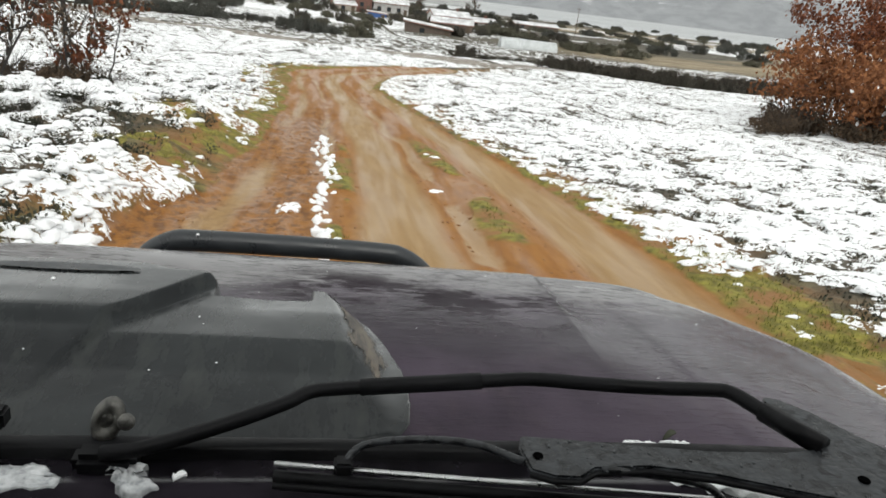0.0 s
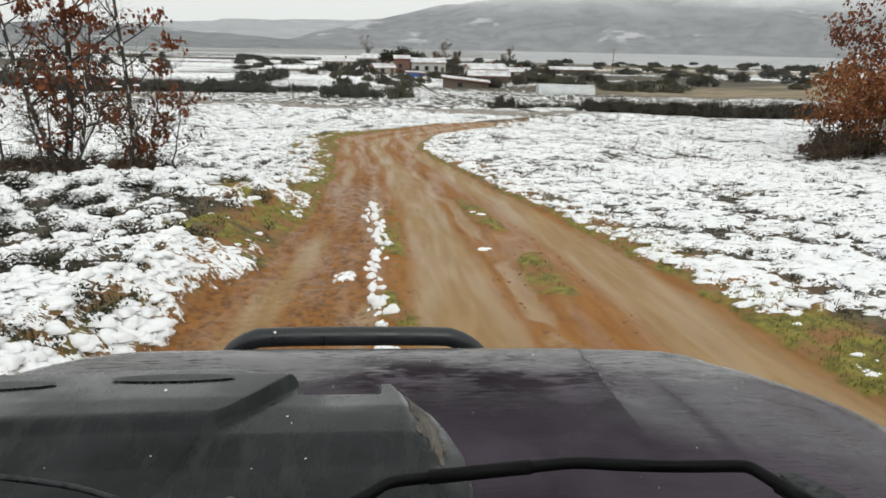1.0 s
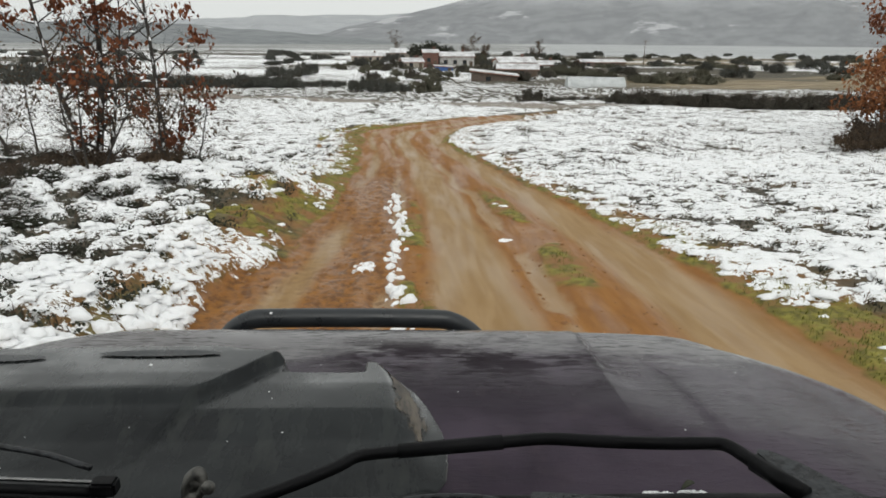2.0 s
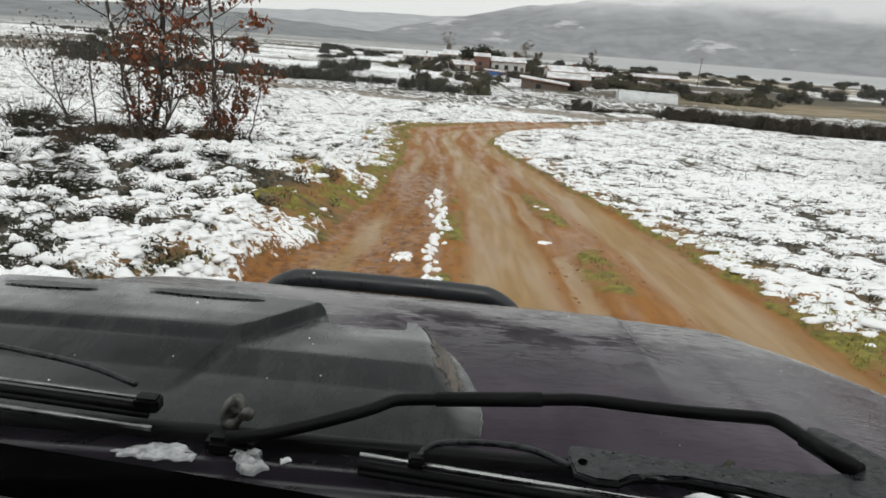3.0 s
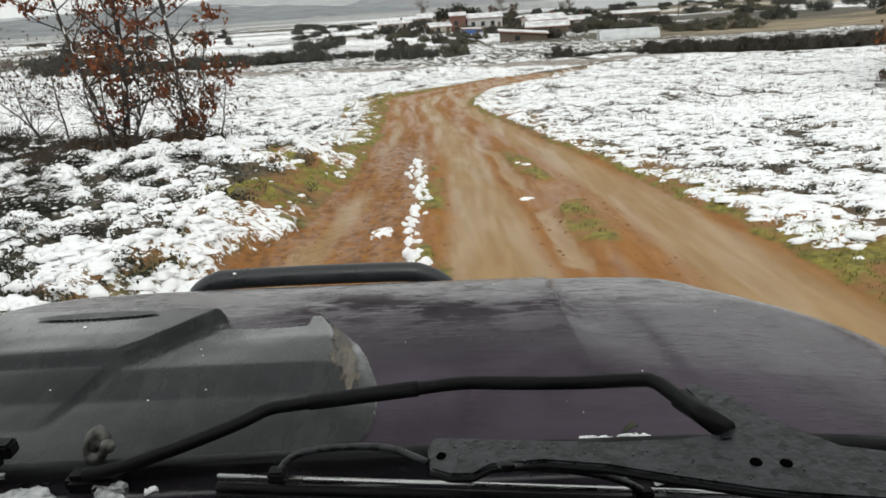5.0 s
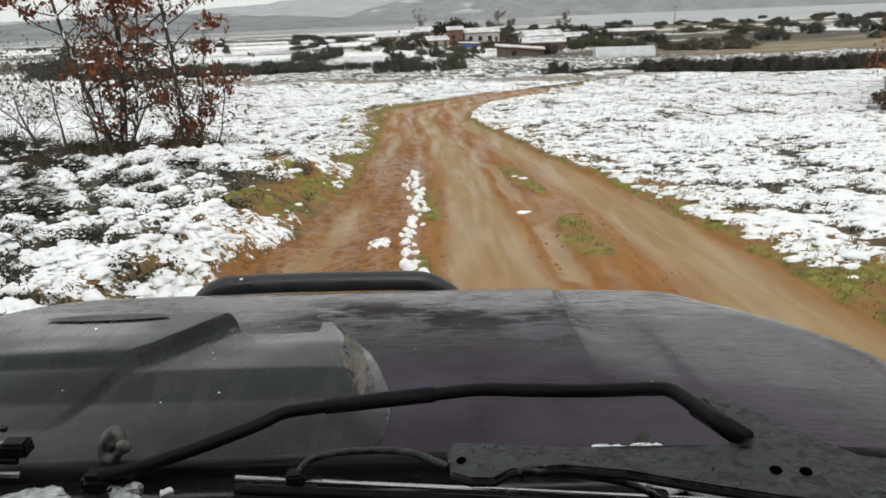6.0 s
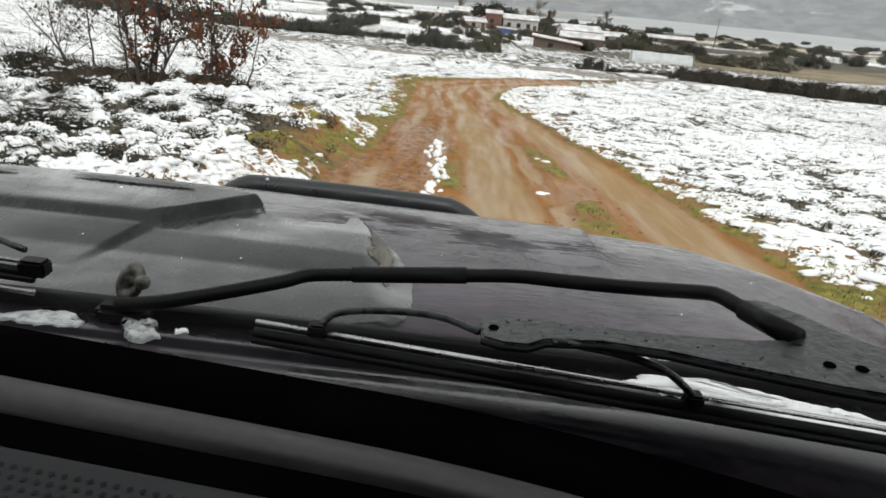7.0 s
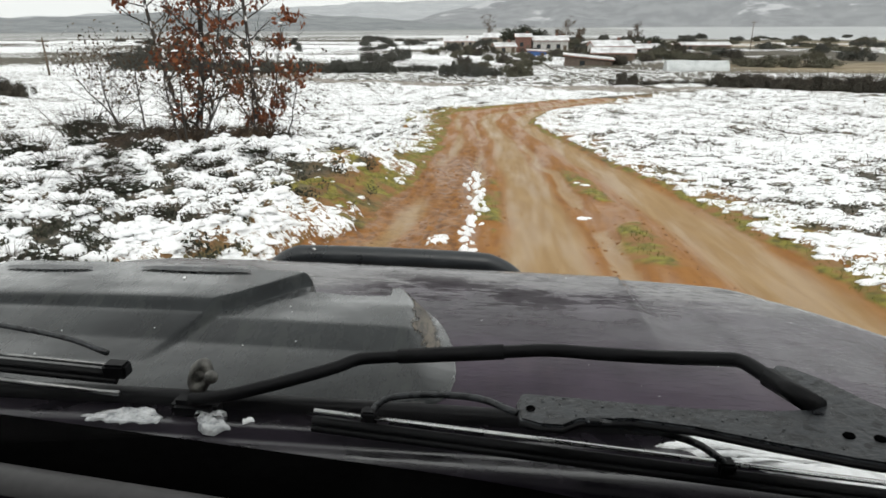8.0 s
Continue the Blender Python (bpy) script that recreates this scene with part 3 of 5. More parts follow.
rng = random.Random(4)
far_dark = bush("dark_bush", bush_meshes(2, 0.085, 3000), hazed_leaf, "dark evergreen bush on the snowy plain", "bushes on the plain")
spots = []
for k in range(34):     # the long dark hedge
    s = k / 33
    spots.append((-12.5 - 32 * s + rng.uniform(-0.7, 0.7), 79.5 + 11 * s + rng.uniform(-0.9, 0.9), rng.uniform(1.3, 2.1), rng.uniform(1.3, 2.2) + 0.5 * s, rng.uniform(0, 360)))
for k in range(6):
    spots.append((-44 - k * 3.0, 97 + rng.uniform(-2, 6), rng.uniform(1.8, 2.8), rng.uniform(2.6, 3.5), rng.uniform(0, 360)))
for k in range(5):
    spots.append((-12 + 1.9 * k, 88 + rng.uniform(-1, 1), 1.2, rng.uniform(1.1, 1.6), rng.uniform(0, 360)))
spots += [(-4.1, 66, 1.3, 1.75, 20), (-2.9, 66.5, 1.2, 2.0, 80), (-1.6, 66, 1.4, 1.9, 140), (0.0, 65.5, 1.2, 1.5, 260), (-0.9, 67, 1.1, 1.7, 310)]
for k in range(120):     # scattered over the valley
    y = rng.uniform(135, 380)
    x = math.tan(radians(rng.uniform(-30, 38))) * y
    if not (-20 < x < 36 and 110 < y < 185):
        spots.append((x, y, rng.uniform(1.6, 4.6), rng.uniform(1.6, 3.8), rng.uniform(0, 360)))
place_bushes(far_dark, spots)
olive = bush("olive_bush", bush_meshes(5, 0.085, 2800), hazed_olive, "olive-green round bush on the snowy plain", "bushes on the plain")
spots = [(2.0, 63.5, 1.5, 1.9, 0), (2.9, 64.2, 1.2, 1.7, 100), (36, 150, 3, 3.4, 30), (30, 205, 3.4, 4, 60), (24, 215, 4, 5, 90), (0, 205, 2.6, 3, 10), (17, 150, 2.0, 2.4, 70), (33, 145, 2.0, 2.4, 170)]
for k in range(70):     # shrubs between the houses
    spots.append((rng.uniform(-16, 50), rng.uniform(115, 250), rng.uniform(1.2, 3.0), rng.uniform(1.0, 2.6), rng.uniform(0, 360)))
for k in range(44):
    y = rng.uniform(100, 330)
    spots.append((math.tan(radians(rng.uniform(9, 38))) * y, y, rng.uniform(1.8, 4.6), rng.uniform(1.4, 3.2), rng.uniform(0, 360)))
place_bushes(olive, spots)
brown = bush("heath_bush", bush_meshes(7, 0.09, 1900, 60), heath_leaf, "dark grey-brown heath bush in thin snow", "heath bushes")
spots = []
for k in range(58):     # the dark strip of heath
    s = 0.84 * k / 57
    spots.append((13.2 + 17.0 * s + rng.uniform(-0.4, 0.4), 38.6 - 6.5 * s * s + rng.uniform(-0.9, 0.9), rng.uniform(0.7, 1.2), rng.uniform(0.65, 1.05) + 0.25 * s, rng.uniform(0, 360)))
for k in range(9):
    spots.append((8.6 + 0.9 * k, 46.0 + rng.uniform(-0.6, 0.6), 0.75, rng.uniform(0.28, 0.42), rng.uniform(0, 360)))
spots += [(9.0, 47.0, 0.95, 1.15, 33), (9.9, 47.4, 0.7, 0.9, 120)]
spots += [(-26, 31.5, 1.6, 1.7, 10), (-24, 30.5, 1.3, 1.4, 50), (-28.5, 33, 1.8, 2.2, 80), (-21.5, 28.5, 0.8, 0.9, 180)]
for k in range(46):     # brown shrubs and hedges round the houses
    spots.append((rng.uniform(-6, 52), rng.uniform(118, 210), rng.uniform(1.2, 2.6), rng.uniform(1.2, 3.2), rng.uniform(0, 360)))
place_bushes(brown, spots)

# the undergrowth beside the trees and the near heath
thicket = bush("thicket", bush_meshes(9, 0.045, 6500, 90), dark_leaf, "dark bare thicket with wet snow", "undergrowth", True)
spots = [(-6.5, 12.2, 0.9, 0.6, 140), (-8.2, 12.6, 1.0, 0.8, 200), (-4.5, 10.9, 0.6, 0.42, 200), (-3.4, 10.6, 0.45, 0.3, 300),
         (-6.4, 10.6, 0.7, 0.4, 40), (-5.2, 9.3, 0.7, 0.45, 99), (-6.6, 8.8, 0.6, 0.4, 10), (-4.0, 9.4, 0.4, 0.2, 222), (-5.4, 7.6, 0.5, 0.26, 31), (-4.1, 6.6, 0.42, 0.18, 171), (-3.2, 7.6, 0.3, 0.14, 301),
         (-3.0, 5.6, 0.32, 0.15, 310), (-4.9, 6.4, 0.45, 0.22, 15), (-2.6, 6.6, 0.26, 0.12, 75), (-3.7, 5.4, 0.36, 0.17, 135), (-8.6, 10.2, 0.8, 0.5, 250)]
rng = random.Random(17)
for k in range(34):     # low heather beside the track
    y = rng.uniform(3.6, 9.5)
    spots.append((-2.3 - rng.random() * (1.2 + 0.5 * y), y, rng.uniform(0.16, 0.42), rng.uniform(0.09, 0.24), rng.uniform(0, 360)))
place_bushes(thicket, spots)
young_oak(-5.55, 12.0, 21, "forked young oak with rust-brown leaves and snowy stems", [(0.10, 0.02, 5.6, 0.070), (-0.20, 0.05, 4.6, 0.055), (0.32, -0.06, 3.4, 0.040)], 1900)
young_oak(-3.95, 11.0, 34, "slender straight oak with rust-brown leaves low down", [(-0.03, 0.02, 4.9, 0.042), (0.22, 0.10, 2.2, 0.022)], 1250)
for x, y, h, sd in ((-5.2, 11.0, 1.9, 41), (-3.6, 10.8, 1.3, 43), (-7.2, 12.6, 2.0, 49)):
    oak("oak_sapling", x, y, h, sd, "low oak sapling with few dark leaves in the thicket", (0.1, 0), 650, 3, 2, 0.06, 0.8, foliage=brown_leaf)
oak("oak_bush", 13.7, 15.1, 2.5, 55, "broad oak bush with dense rust-orange leaves", (0, 0), 14000, 14, 2, 0.11, 1.9, 0.45, foliage=orange_leaf)
oak("oak_bush", 16.8, 18.0, 3.6, 58, "tall brown oak bush behind the track", (0, 0), 9000, 9, 2, 0.13, 1.2)
scrub = bush("scrub", bush_meshes(12, 0.08, 2600, 70), brown_leaf, "low brown scrub under the withered oaks", "scrub")
place_bushes(scrub, [(11.9, 15.2, 1.0, 1.0, 0), (11.2, 15.0, 0.7, 0.6, 50), (13.0, 14.5, 1.1, 0.9, 210), (12.2, 16.0, 1.1, 1.2, 280), (14.0, 15.0, 1.2, 1.0, 330),
                     (-5.3, 11.6, 0.75, 0.62, 40), (-6.0, 11.9, 0.6, 0.5, 120), (-3.8, 10.75, 0.55, 0.48, 200), (-4.2, 10.9, 0.4, 0.35, 280), (-5.8, 10.0, 0.5, 0.42, 70)])

# ---- the village ----
plaster = surface("old_plaster", (0.28, 0.25, 0.21), (0.44, 0.40, 0.34), 1.5, 0.9, bump=0.2, grain=12)
white_wall = surface("white_render", (0.36, 0.35, 0.33), (0.55, 0.54, 0.52), 1.2, 0.85, bump=0.1, grain=12)
brick_wall = surface("red_brick", (0.13, 0.066, 0.052), (0.21, 0.11, 0.085), 2.0, 0.9, bump=0.3, grain=16)
brown_wall = surface("brown_wall", (0.09, 0.068, 0.056), (0.18, 0.14, 0.115), 2.0, 0.9, bump=0.3, grain=16)
blue_sheet = surface("blue_tarpaulin", (0.03, 0.09, 0.30), (0.07, 0.17, 0.42), 2.0, 0.5, bump=0.3, grain=8)
tile = surface("roof_tile", (0.20, 0.09, 0.06), (0.34, 0.17, 0.12), 3.0, 0.85, bump=0.3, grain=10)
glass_dark = surface("dark_window_glass", (0.02, 0.025, 0.03), (0.05, 0.055, 0.06), 1.0, 0.12, bump=0.0, rough_var=0.03)
wood_dark = surface("weathered_wood", (0.07, 0.05, 0.035), (0.16, 0.12, 0.085), 4.0, 0.85, bump=0.4, grain=25)
film_mat = surface("polythene_sheet", (0.40, 0.42, 0.42), (0.58, 0.60, 0.60), 0.9, 0.4, bump=0.1, grain=6)


# patchy roof snow, its colour greyed to imitate haze over the village
hazed_snow = surface("hazed_roof_snow", (0.34, 0.33, 0.33), (0.86, 0.87, 0.88), 0.55, 0.6, bump=0.2, grain=9)


def house(name, x, y, w, d, h, rise, turn, wall, label, windows=2, mono=False, chimney=True):
    h, rise = h * 0.9, rise * 0.62
    root = thing(name, pose(x, y, ground_height(x, y) - 0.25, 0, 0, turn), label, "house", "village houses")
    part("wall", boxed(-w / 2, w / 2, -d / 2, d / 2, 0, h), wall, root)
    o = 0.35
    if mono:
        prof = [(-w / 2 - o, h + rise), (w / 2 + o, h + 0.05)]
        gable = [(-w / 2, h), (w / 2, h), (-w / 2, h + rise * 0.92)]
    else:
        prof = [(-d / 2 - o, h - 0.12), (0, h + rise), (d / 2 + o, h - 0.12)]
        gable = [(-d / 2, h), (d / 2, h), (0, h + rise * 0.96)]
    bm = bmesh.new()
    for s in (-1, 1):
        vs = [bm.verts.new((a, s * (d / 2 - 0.01), b) if mono else (s * (w / 2 - 0.01), a, b)) for a, b in gable]
        bm.faces.new(vs)
    part("gable", bm, wall, root)
    for nm, lo, hi, m in (("roof", 0.0, 0.14, tile), ("roof_snow", 0.145, 0.30, hazed_snow)):
        v, f = [], []
        n = len(prof)
        half = (d if mono else w) / 2 + o - (0.06 if nm == "roof_snow" else 0)
        for s in (-half, half):
            for q in (lo, hi):
                for a, b in prof:
                    v.append((a, s, b + q) if mono else (s, a, b + q))
        for i in range(n - 1):
            f += [(i, i + 1, 2 * n + i + 1, 2 * n + i), (n + i, 3 * n + i, 3 * n + i + 1, n + i + 1),
                  (i, n + i, n + i + 1, i + 1), (2 * n + i, 2 * n + i + 1, 3 * n + i + 1, 3 * n + i)]
        f += [(0, 2 * n, 3 * n, n), (n - 1, 2 * n - 1, 4 * n - 1, 3 * n - 1)]
        link(nm, mesh_of(nm, v, f), m, root, "snow lying on the tiles" if nm == "roof_snow" else "")
    for k in range(windows):
        wx = -w / 2 + w * (k + 0.6) / (windows + 0.6)
        wz = h * 0.55
        frame_ob = part("window", boxed(wx - 0.55, wx + 0.55, -d / 2 - 0.06, -d / 2 + 0.03, wz - 0.6, wz + 0.6), wood_dark, root)
        part("pane", boxed(wx - 0.46, wx + 0.46, -d / 2 - 0.075, -d / 2 - 0.04, wz - 0.5, wz + 0.5), glass_dark, frame_ob)
    part("door", boxed(w / 2 - 1.3, w / 2 - 0.4, -d / 2 - 0.05, -d / 2 + 0.03, 0.05, min(2.1, h - 0.1)), wood_dark, root)
    if chimney:
        part("chimney", boxed(w * 0.18, w * 0.18 + 0.6, -0.3, 0.3, h + rise * 0.5, h + rise + 0.9), brick_wall, root)
    return root


house("farmhouse", -12, 245, 12, 7, 2.2, 1.5, 4, plaster, "long low farmhouse with beige plaster and snowy roof", 4)
house("farmhouse", 2, 275, 12, 8, 3.0, 2.4, -8, plaster, "farmhouse with a broad snow-covered roof", 3)
house("brick_house", 8.2, 189, 4.2, 7, 4.6, 1.0, 0, brick_wall, "narrow red brick house with snowy roof", 1)
house("village_house", 15.4, 190, 9.6, 7, 3.7, 1.5, 3, white_wall, "white rendered house with snow on its roof", 3)
house("small_house", 2.9, 186, 5.6, 6, 1.9, 1.3, 10, plaster, "small plaster house with a snowy roof", 1)
house("brown_barn", 17.6, 126, 8.6, 5, 1.1, 1.5, -6, brown_wall, "brown barn with a sloping snow-covered roof", 1, True, False)
house("shed", 24.4, 139, 8.4, 5, 2.0, 1.2, -10, brown_wall, "low shed with a snow-covered roof", 2, False, False)
house("village_house", 27.5, 162, 9.0, 7, 2.9, 1.6, 5, white_wall, "white house with a snow-covered gable roof", 2)
house("village_house", 38, 176, 8.0, 6, 1.8, 1.3, 12, white_wall, "low white house at the edge of the village", 2)
house("farm_shed", 62, 205, 14, 5, 1.6, 0.9, 2, brown_wall, "long brown farm shed among snowy fields", 3, False, False)
house("tarpaulin_shelter", 10.6, 166, 4.2, 3, 1.2, 0.5, 4, blue_sheet, "low shelter covered with blue tarpaulin", 0, True, False)


def polytunnel(x, y, length, radius, turn):
    root = thing("polytunnel", pose(x, y, ground_height(x, y) - 0.1, 0, 0, turn), "long white polythene tunnel greenhouse on the plain", "greenhouse")
    v, f, n = [], [], 14
    for s in (-length / 2, length / 2):
        for k in range(n + 1):
            a = math.pi * k / n
            v.append((s, radius * 1.2 * math.cos(a), radius * math.sin(a)))
    for k in range(n):
        f.append((k, k + 1, n + 2 + k, n + 1 + k))
    f += [tuple(range(n + 1)), tuple(range(2 * n + 1, n, -1))]
    link("cover", mesh_of("cover", v, f), film_mat, root, smooth=False)
    for i in range(7):
        s = -length / 2 + length * i / 6
        tube("hoop", [(s, radius * 1.21 * math.cos(math.pi * k / 10), radius * 1.01 * math.sin(math.pi * k / 10)) for k in range(11)], 0.018, film_mat, root, sides=5)


polytunnel(29.6, 100, 8.6, 1.55, -6)
v, f = leaf_cloud(random.Random(3), 2600, 0.5, [((0, 0, 3.6), (3.4, 3, 2.4)), ((-4, 0, 3.2), (2.6, 2.6, 2.0)), ((3.6, 0, 3.0), (3.0, 2.6, 1.8)), ((6, 0, 2.2), (2.4, 2.2, 1.4))])
pine = thing("pine_tree", pose(9.5, 212, ground_height(9.5, 212)) @ Matrix.Scale(1.25, 4), "broad dark evergreen tree behind the houses", "tree")
link("crown", mesh_of("crown", v, f), dark_leaf, pine)
tube("trunk", [(0, 0, -0.2), (0.1, 0, 1.5), (0, 0.1, 3.4)], [0.35, 0.3, 0.2], bark, pine)
v, f = leaf_cloud(random.Random(6), 1800, 0.4, [((0, 0, 2.4), (2.6, 2.4, 2.0)), ((2.0, 0, 2.0), (2.0, 2, 1.5)), ((-1.8, 0, 2.2), (1.8, 2, 1.6))])
pine = thing("evergreen_tree", pose(43, 186, ground_height(43, 186)), "dark green evergreen tree beside the village", "tree")
link("crown", mesh_of("crown", v, f), dark_leaf, pine)
tube("trunk", [(0, 0, -0.2), (0.1, 0, 1.0), (0, 0.1, 2.4)], [0.3, 0.25, 0.15], bark, pine)


def bare_tree(x, y, h, seed):
    r = random.Random(seed)
    root = thing("bare_tree", pose(x, y, ground_height(x, y) - 0.1), "tall leafless tree behind the village", "tree", "bare trees")
    wood, tips = [], []
    limbs(r, (0, 0, 0), (0.03, 0, 1), h, h * 0.022, 2, wood, tips)
    v, f = merge(wood)
    link("trunk", mesh_of("trunk", v, f), twig_mat, root)
    v, f = leaf_cloud(r, 700, 0.35, [(tuple(t), (0.8, 0.8, 0.7)) for t in tips[::3]])
    link("crown", mesh_of("crown", v, f), brown_leaf, root, "fine bare twigs")


for k, (x, y, h) in enumerate([(30, 285, 7), (-2, 300, 7), (22, 232, 4), (29, 226, 4.5), (48, 240, 5)]):
    bare_tree(x, y, h, 70 + k)


def pole(x, y, h):
    root = thing("utility_pole", pose(x, y, ground_height(x, y) - 0.3), "thin grey wooden utility pole on the plain", "pole", "utility poles")
    tube("post", [(0, 0, 0), (0, 0, h)], [0.12, 0.08], wood_dark, root, sides=7)
    part("crossarm", boxed(-0.7, 0.7, -0.05, 0.05, h - 0.45, h - 0.33), wood_dark, root)


for x, y, h in ((-34, 99, 5.4), (-46, 66, 4.0), (-62, 124, 5.6), (26, 250, 9), (70, 190, 8)):
    pole(x, y, h)

# ---- the vehicle ----
def paint_material():
    n = Nodes("wet_purple_paint")
    big, mid, fine = n.noise(3.2, 4), n.noise(16, 5, 0.65, stretch=(1, 0.55, 1)), n.noise(160, 3)
    c = n.mix(n.span(big, 0.35, 0.65), (0.026, 0.0185, 0.028), (0.056, 0.042, 0.059))
    dirt = n.span(n.math("ADD", n.math("MULTIPLY", mid, 0.7), n.math("MULTIPLY", n.noise(5, 3), 0.3)), 0.50, 0.68)
    c = n.mix(n.math("MULTIPLY", dirt, 0.45), c, (0.062, 0.046, 0.056))
    # slush and grime plus the sky's sheen, painted pale over the leading edge, thinning out rearwards in streaks
    sep = n.add("ShaderNodeSeparateXYZ")
    n.t.links.new(n.co, sep.inputs[0])
    streak = n.math("ADD", n.math("MULTIPLY", n.noise(9, 6, 0.72, stretch=(0.7, 2.4, 1)), 0.65), n.math("MULTIPLY", n.noise(34, 5, 0.7, stretch=(0.5, 2.6, 1)), 0.35))
    side = n.span(sep.outputs["X"], 0.38, 0.56)
    left = n.span(sep.outputs["X"], -0.10, -0.28)
    lead = n.math("ADD", n.math("ADD", n.span(sep.outputs["Y"], 1.20, 1.46), n.math("ADD", n.math("MULTIPLY", side, 0.02), n.math("MULTIPLY", left, 0.26))), n.math("MULTIPLY", n.math("SUBTRACT", streak, 0.5), 1.75))
    facet = n.math("MULTIPLY", n.math("MULTIPLY", n.span(sep.outputs["X"], 0.428, 0.436), n.span(sep.outputs["X"], 0.472, 0.456)), n.span(sep.outputs["Y"], 1.12, 1.22))
    grime_sheen = n.math("MULTIPLY", n.span(lead, 0.62, 1.05), n.math("SUBTRACT", 1.0, n.math("MULTIPLY", facet, 0.8)))
    c = n.mix(n.math("MULTIPLY", grime_sheen, 0.78), c, (0.20, 0.195, 0.195))
    front = n.span(sep.outputs["Y"], 1.08, 1.36)
    broken = n.math("MULTIPLY", n.math("MULTIPLY", n.span(n.math("ADD", n.math("MULTIPLY", n.noise(6, 5, 0.65, stretch=(0.8, 1.7, 1)), 0.55), n.math("MULTIPLY", n.noise(30, 5, 0.75, stretch=(0.45, 2.2, 1)), 0.45)), 0.46, 0.56), n.span(sep.outputs["Y"], 1.50, 1.40)), n.math("MULTIPLY", front, n.math("SUBTRACT", 1.0, n.math("MULTIPLY", n.math("MAXIMUM", side, left), 0.75))))
    c = n.mix(n.math("MULTIPLY", broken, 0.8), c, (0.010, 0.005, 0.008))
    # short dark runs of melt water lying across the skin
    dash = n.math("MULTIPLY", n.span(n.noise(62, 4, 0.6, stretch=(0.30, 2.6, 1)), 0.545, 0.61), n.span(n.noise(4, 3), 0.34, 0.52))
    c = n.mix(n.math("MULTIPLY", n.math("MULTIPLY", dash, front), 0.85), c, (0.008, 0.004, 0.006))
    # shadow along the ridge line, painted in as a broken dark streak
    crease_shade = n.math("MULTIPLY", n.math("MULTIPLY", n.span(sep.outputs["X"], 0.416, 0.428), n.span(sep.outputs["X"], 0.440, 0.432)), n.math("MULTIPLY", n.span(sep.outputs["Y"], 1.16, 1.30), n.span(n.noise(24, 4, 0.6), 0.40, 0.52)))
    c = n.mix(n.math("MULTIPLY", crease_shade, 0.85), c, (0.008, 0.006, 0.007))
    n.set(color=c, rough=n.math("ADD", n.span(mid, 0.35, 0.65, 0.06, 0.22), n.math("MULTIPLY", broken, 0.30)), spec=n.math("MULTIPLY", n.wet(0.06, 0.52, 0.50, 0.72), n.math("SUBTRACT", 1.0, n.math("MULTIPLY", broken, 0.8))))
    swell = n.noise(5.5, 3, 0.5, stretch=(0.8, 1.4, 1))
    n.bump(n.math("ADD", n.math("ADD", n.math("ADD", n.math("MULTIPLY", swell, 2.2), n.math("ADD", n.math("MULTIPLY", mid, 0.6), n.math("MULTIPLY", n.noise(52, 4, 0.6, stretch=(0.40, 1.8, 1)), 0.22))), n.math("MULTIPLY", fine, 0.3)), n.math("MULTIPLY", dash, 0.2)), 0.34, 0.006)
    return n.m


paint = paint_material()
def scoop_material():
    n = Nodes("wet_black_plastic")
    big, fine, film = n.noise(7, 4), n.noise(60, 3), n.noise(14, 5, 0.7, stretch=(1.6, 0.5, 1))
    bead = n.span(n.noise(210, 2, 0.4), 0.62, 0.70)
    c = n.mix(n.span(big, 0.35, 0.65), (0.007, 0.0083, 0.0094), (0.017, 0.0195, 0.0205))
    c = n.mix(n.math("MULTIPLY", n.span(film, 0.50, 0.70), 0.45), c, (0.048, 0.052, 0.047))
    n.set(color=c, rough=n.span(film, 0.3, 0.7, 0.12, 0.38), spec=n.wet(0.20, 0.90, 0.40, 0.64), coat=n.math("MULTIPLY", n.wet(0.0, 1.0, 0.44, 0.62), n.span(n.noise(5.5, 5, 0.6, stretch=(0.7, 1.3, 1)), 0.40, 0.62)), coat_rough=0.16)
    n.bump(n.math("ADD", n.math("ADD", n.math("MULTIPLY", big, 3.2), n.math("MULTIPLY", fine, 0.15)), n.math("MULTIPLY", bead, 0.10)), 0.20, 0.006)
    return n.m


scoop_mat = scoop_material()
def cowl_material():
    n = Nodes("wet_dark_cowl_paint")
    big, fine = n.noise(9, 4), n.noise(60, 3)
    n.set(color=n.mix(n.span(big, 0.3, 0.7), (0.004, 0.0035, 0.005), (0.016, 0.013, 0.018)), rough=n.span(big, 0.3, 0.7, 0.14, 0.36), spec=n.wet(0.03, 0.6, 0.36, 0.54))
    n.bump(n.math("ADD", big, n.math("MULTIPLY", fine, 0.4)), 0.3, 0.005)
    return n.m


cowl_mat = cowl_material()
rubber = surface("black_rubber", (0.002, 0.002, 0.0024), (0.007, 0.007, 0.008), 12, 0.5, bump=0.35, grain=150, spec=0.12)
def arm_material():
    n = Nodes("wet_grey_black_enamel")
    big, fine = n.noise(40, 4), n.noise(130, 3)
    c = n.mix(n.span(n.math("ADD", n.math("MULTIPLY", big, 0.65), n.math("MULTIPLY", fine, 0.35)), 0.3, 0.7), (0.006, 0.0066, 0.0076), (0.034, 0.037, 0.041))
    c = n.mix(n.span(n.noise(64, 2, 0.4), 0.585, 0.615), c, (0.003, 0.0035, 0.0045))
    n.set(color=c, rough=n.span(big, 0.3, 0.7, 0.22, 0.46), spec=0.35)
    n.bump(n.math("ADD", fine, big), 0.5, 0.003)
    return n.m


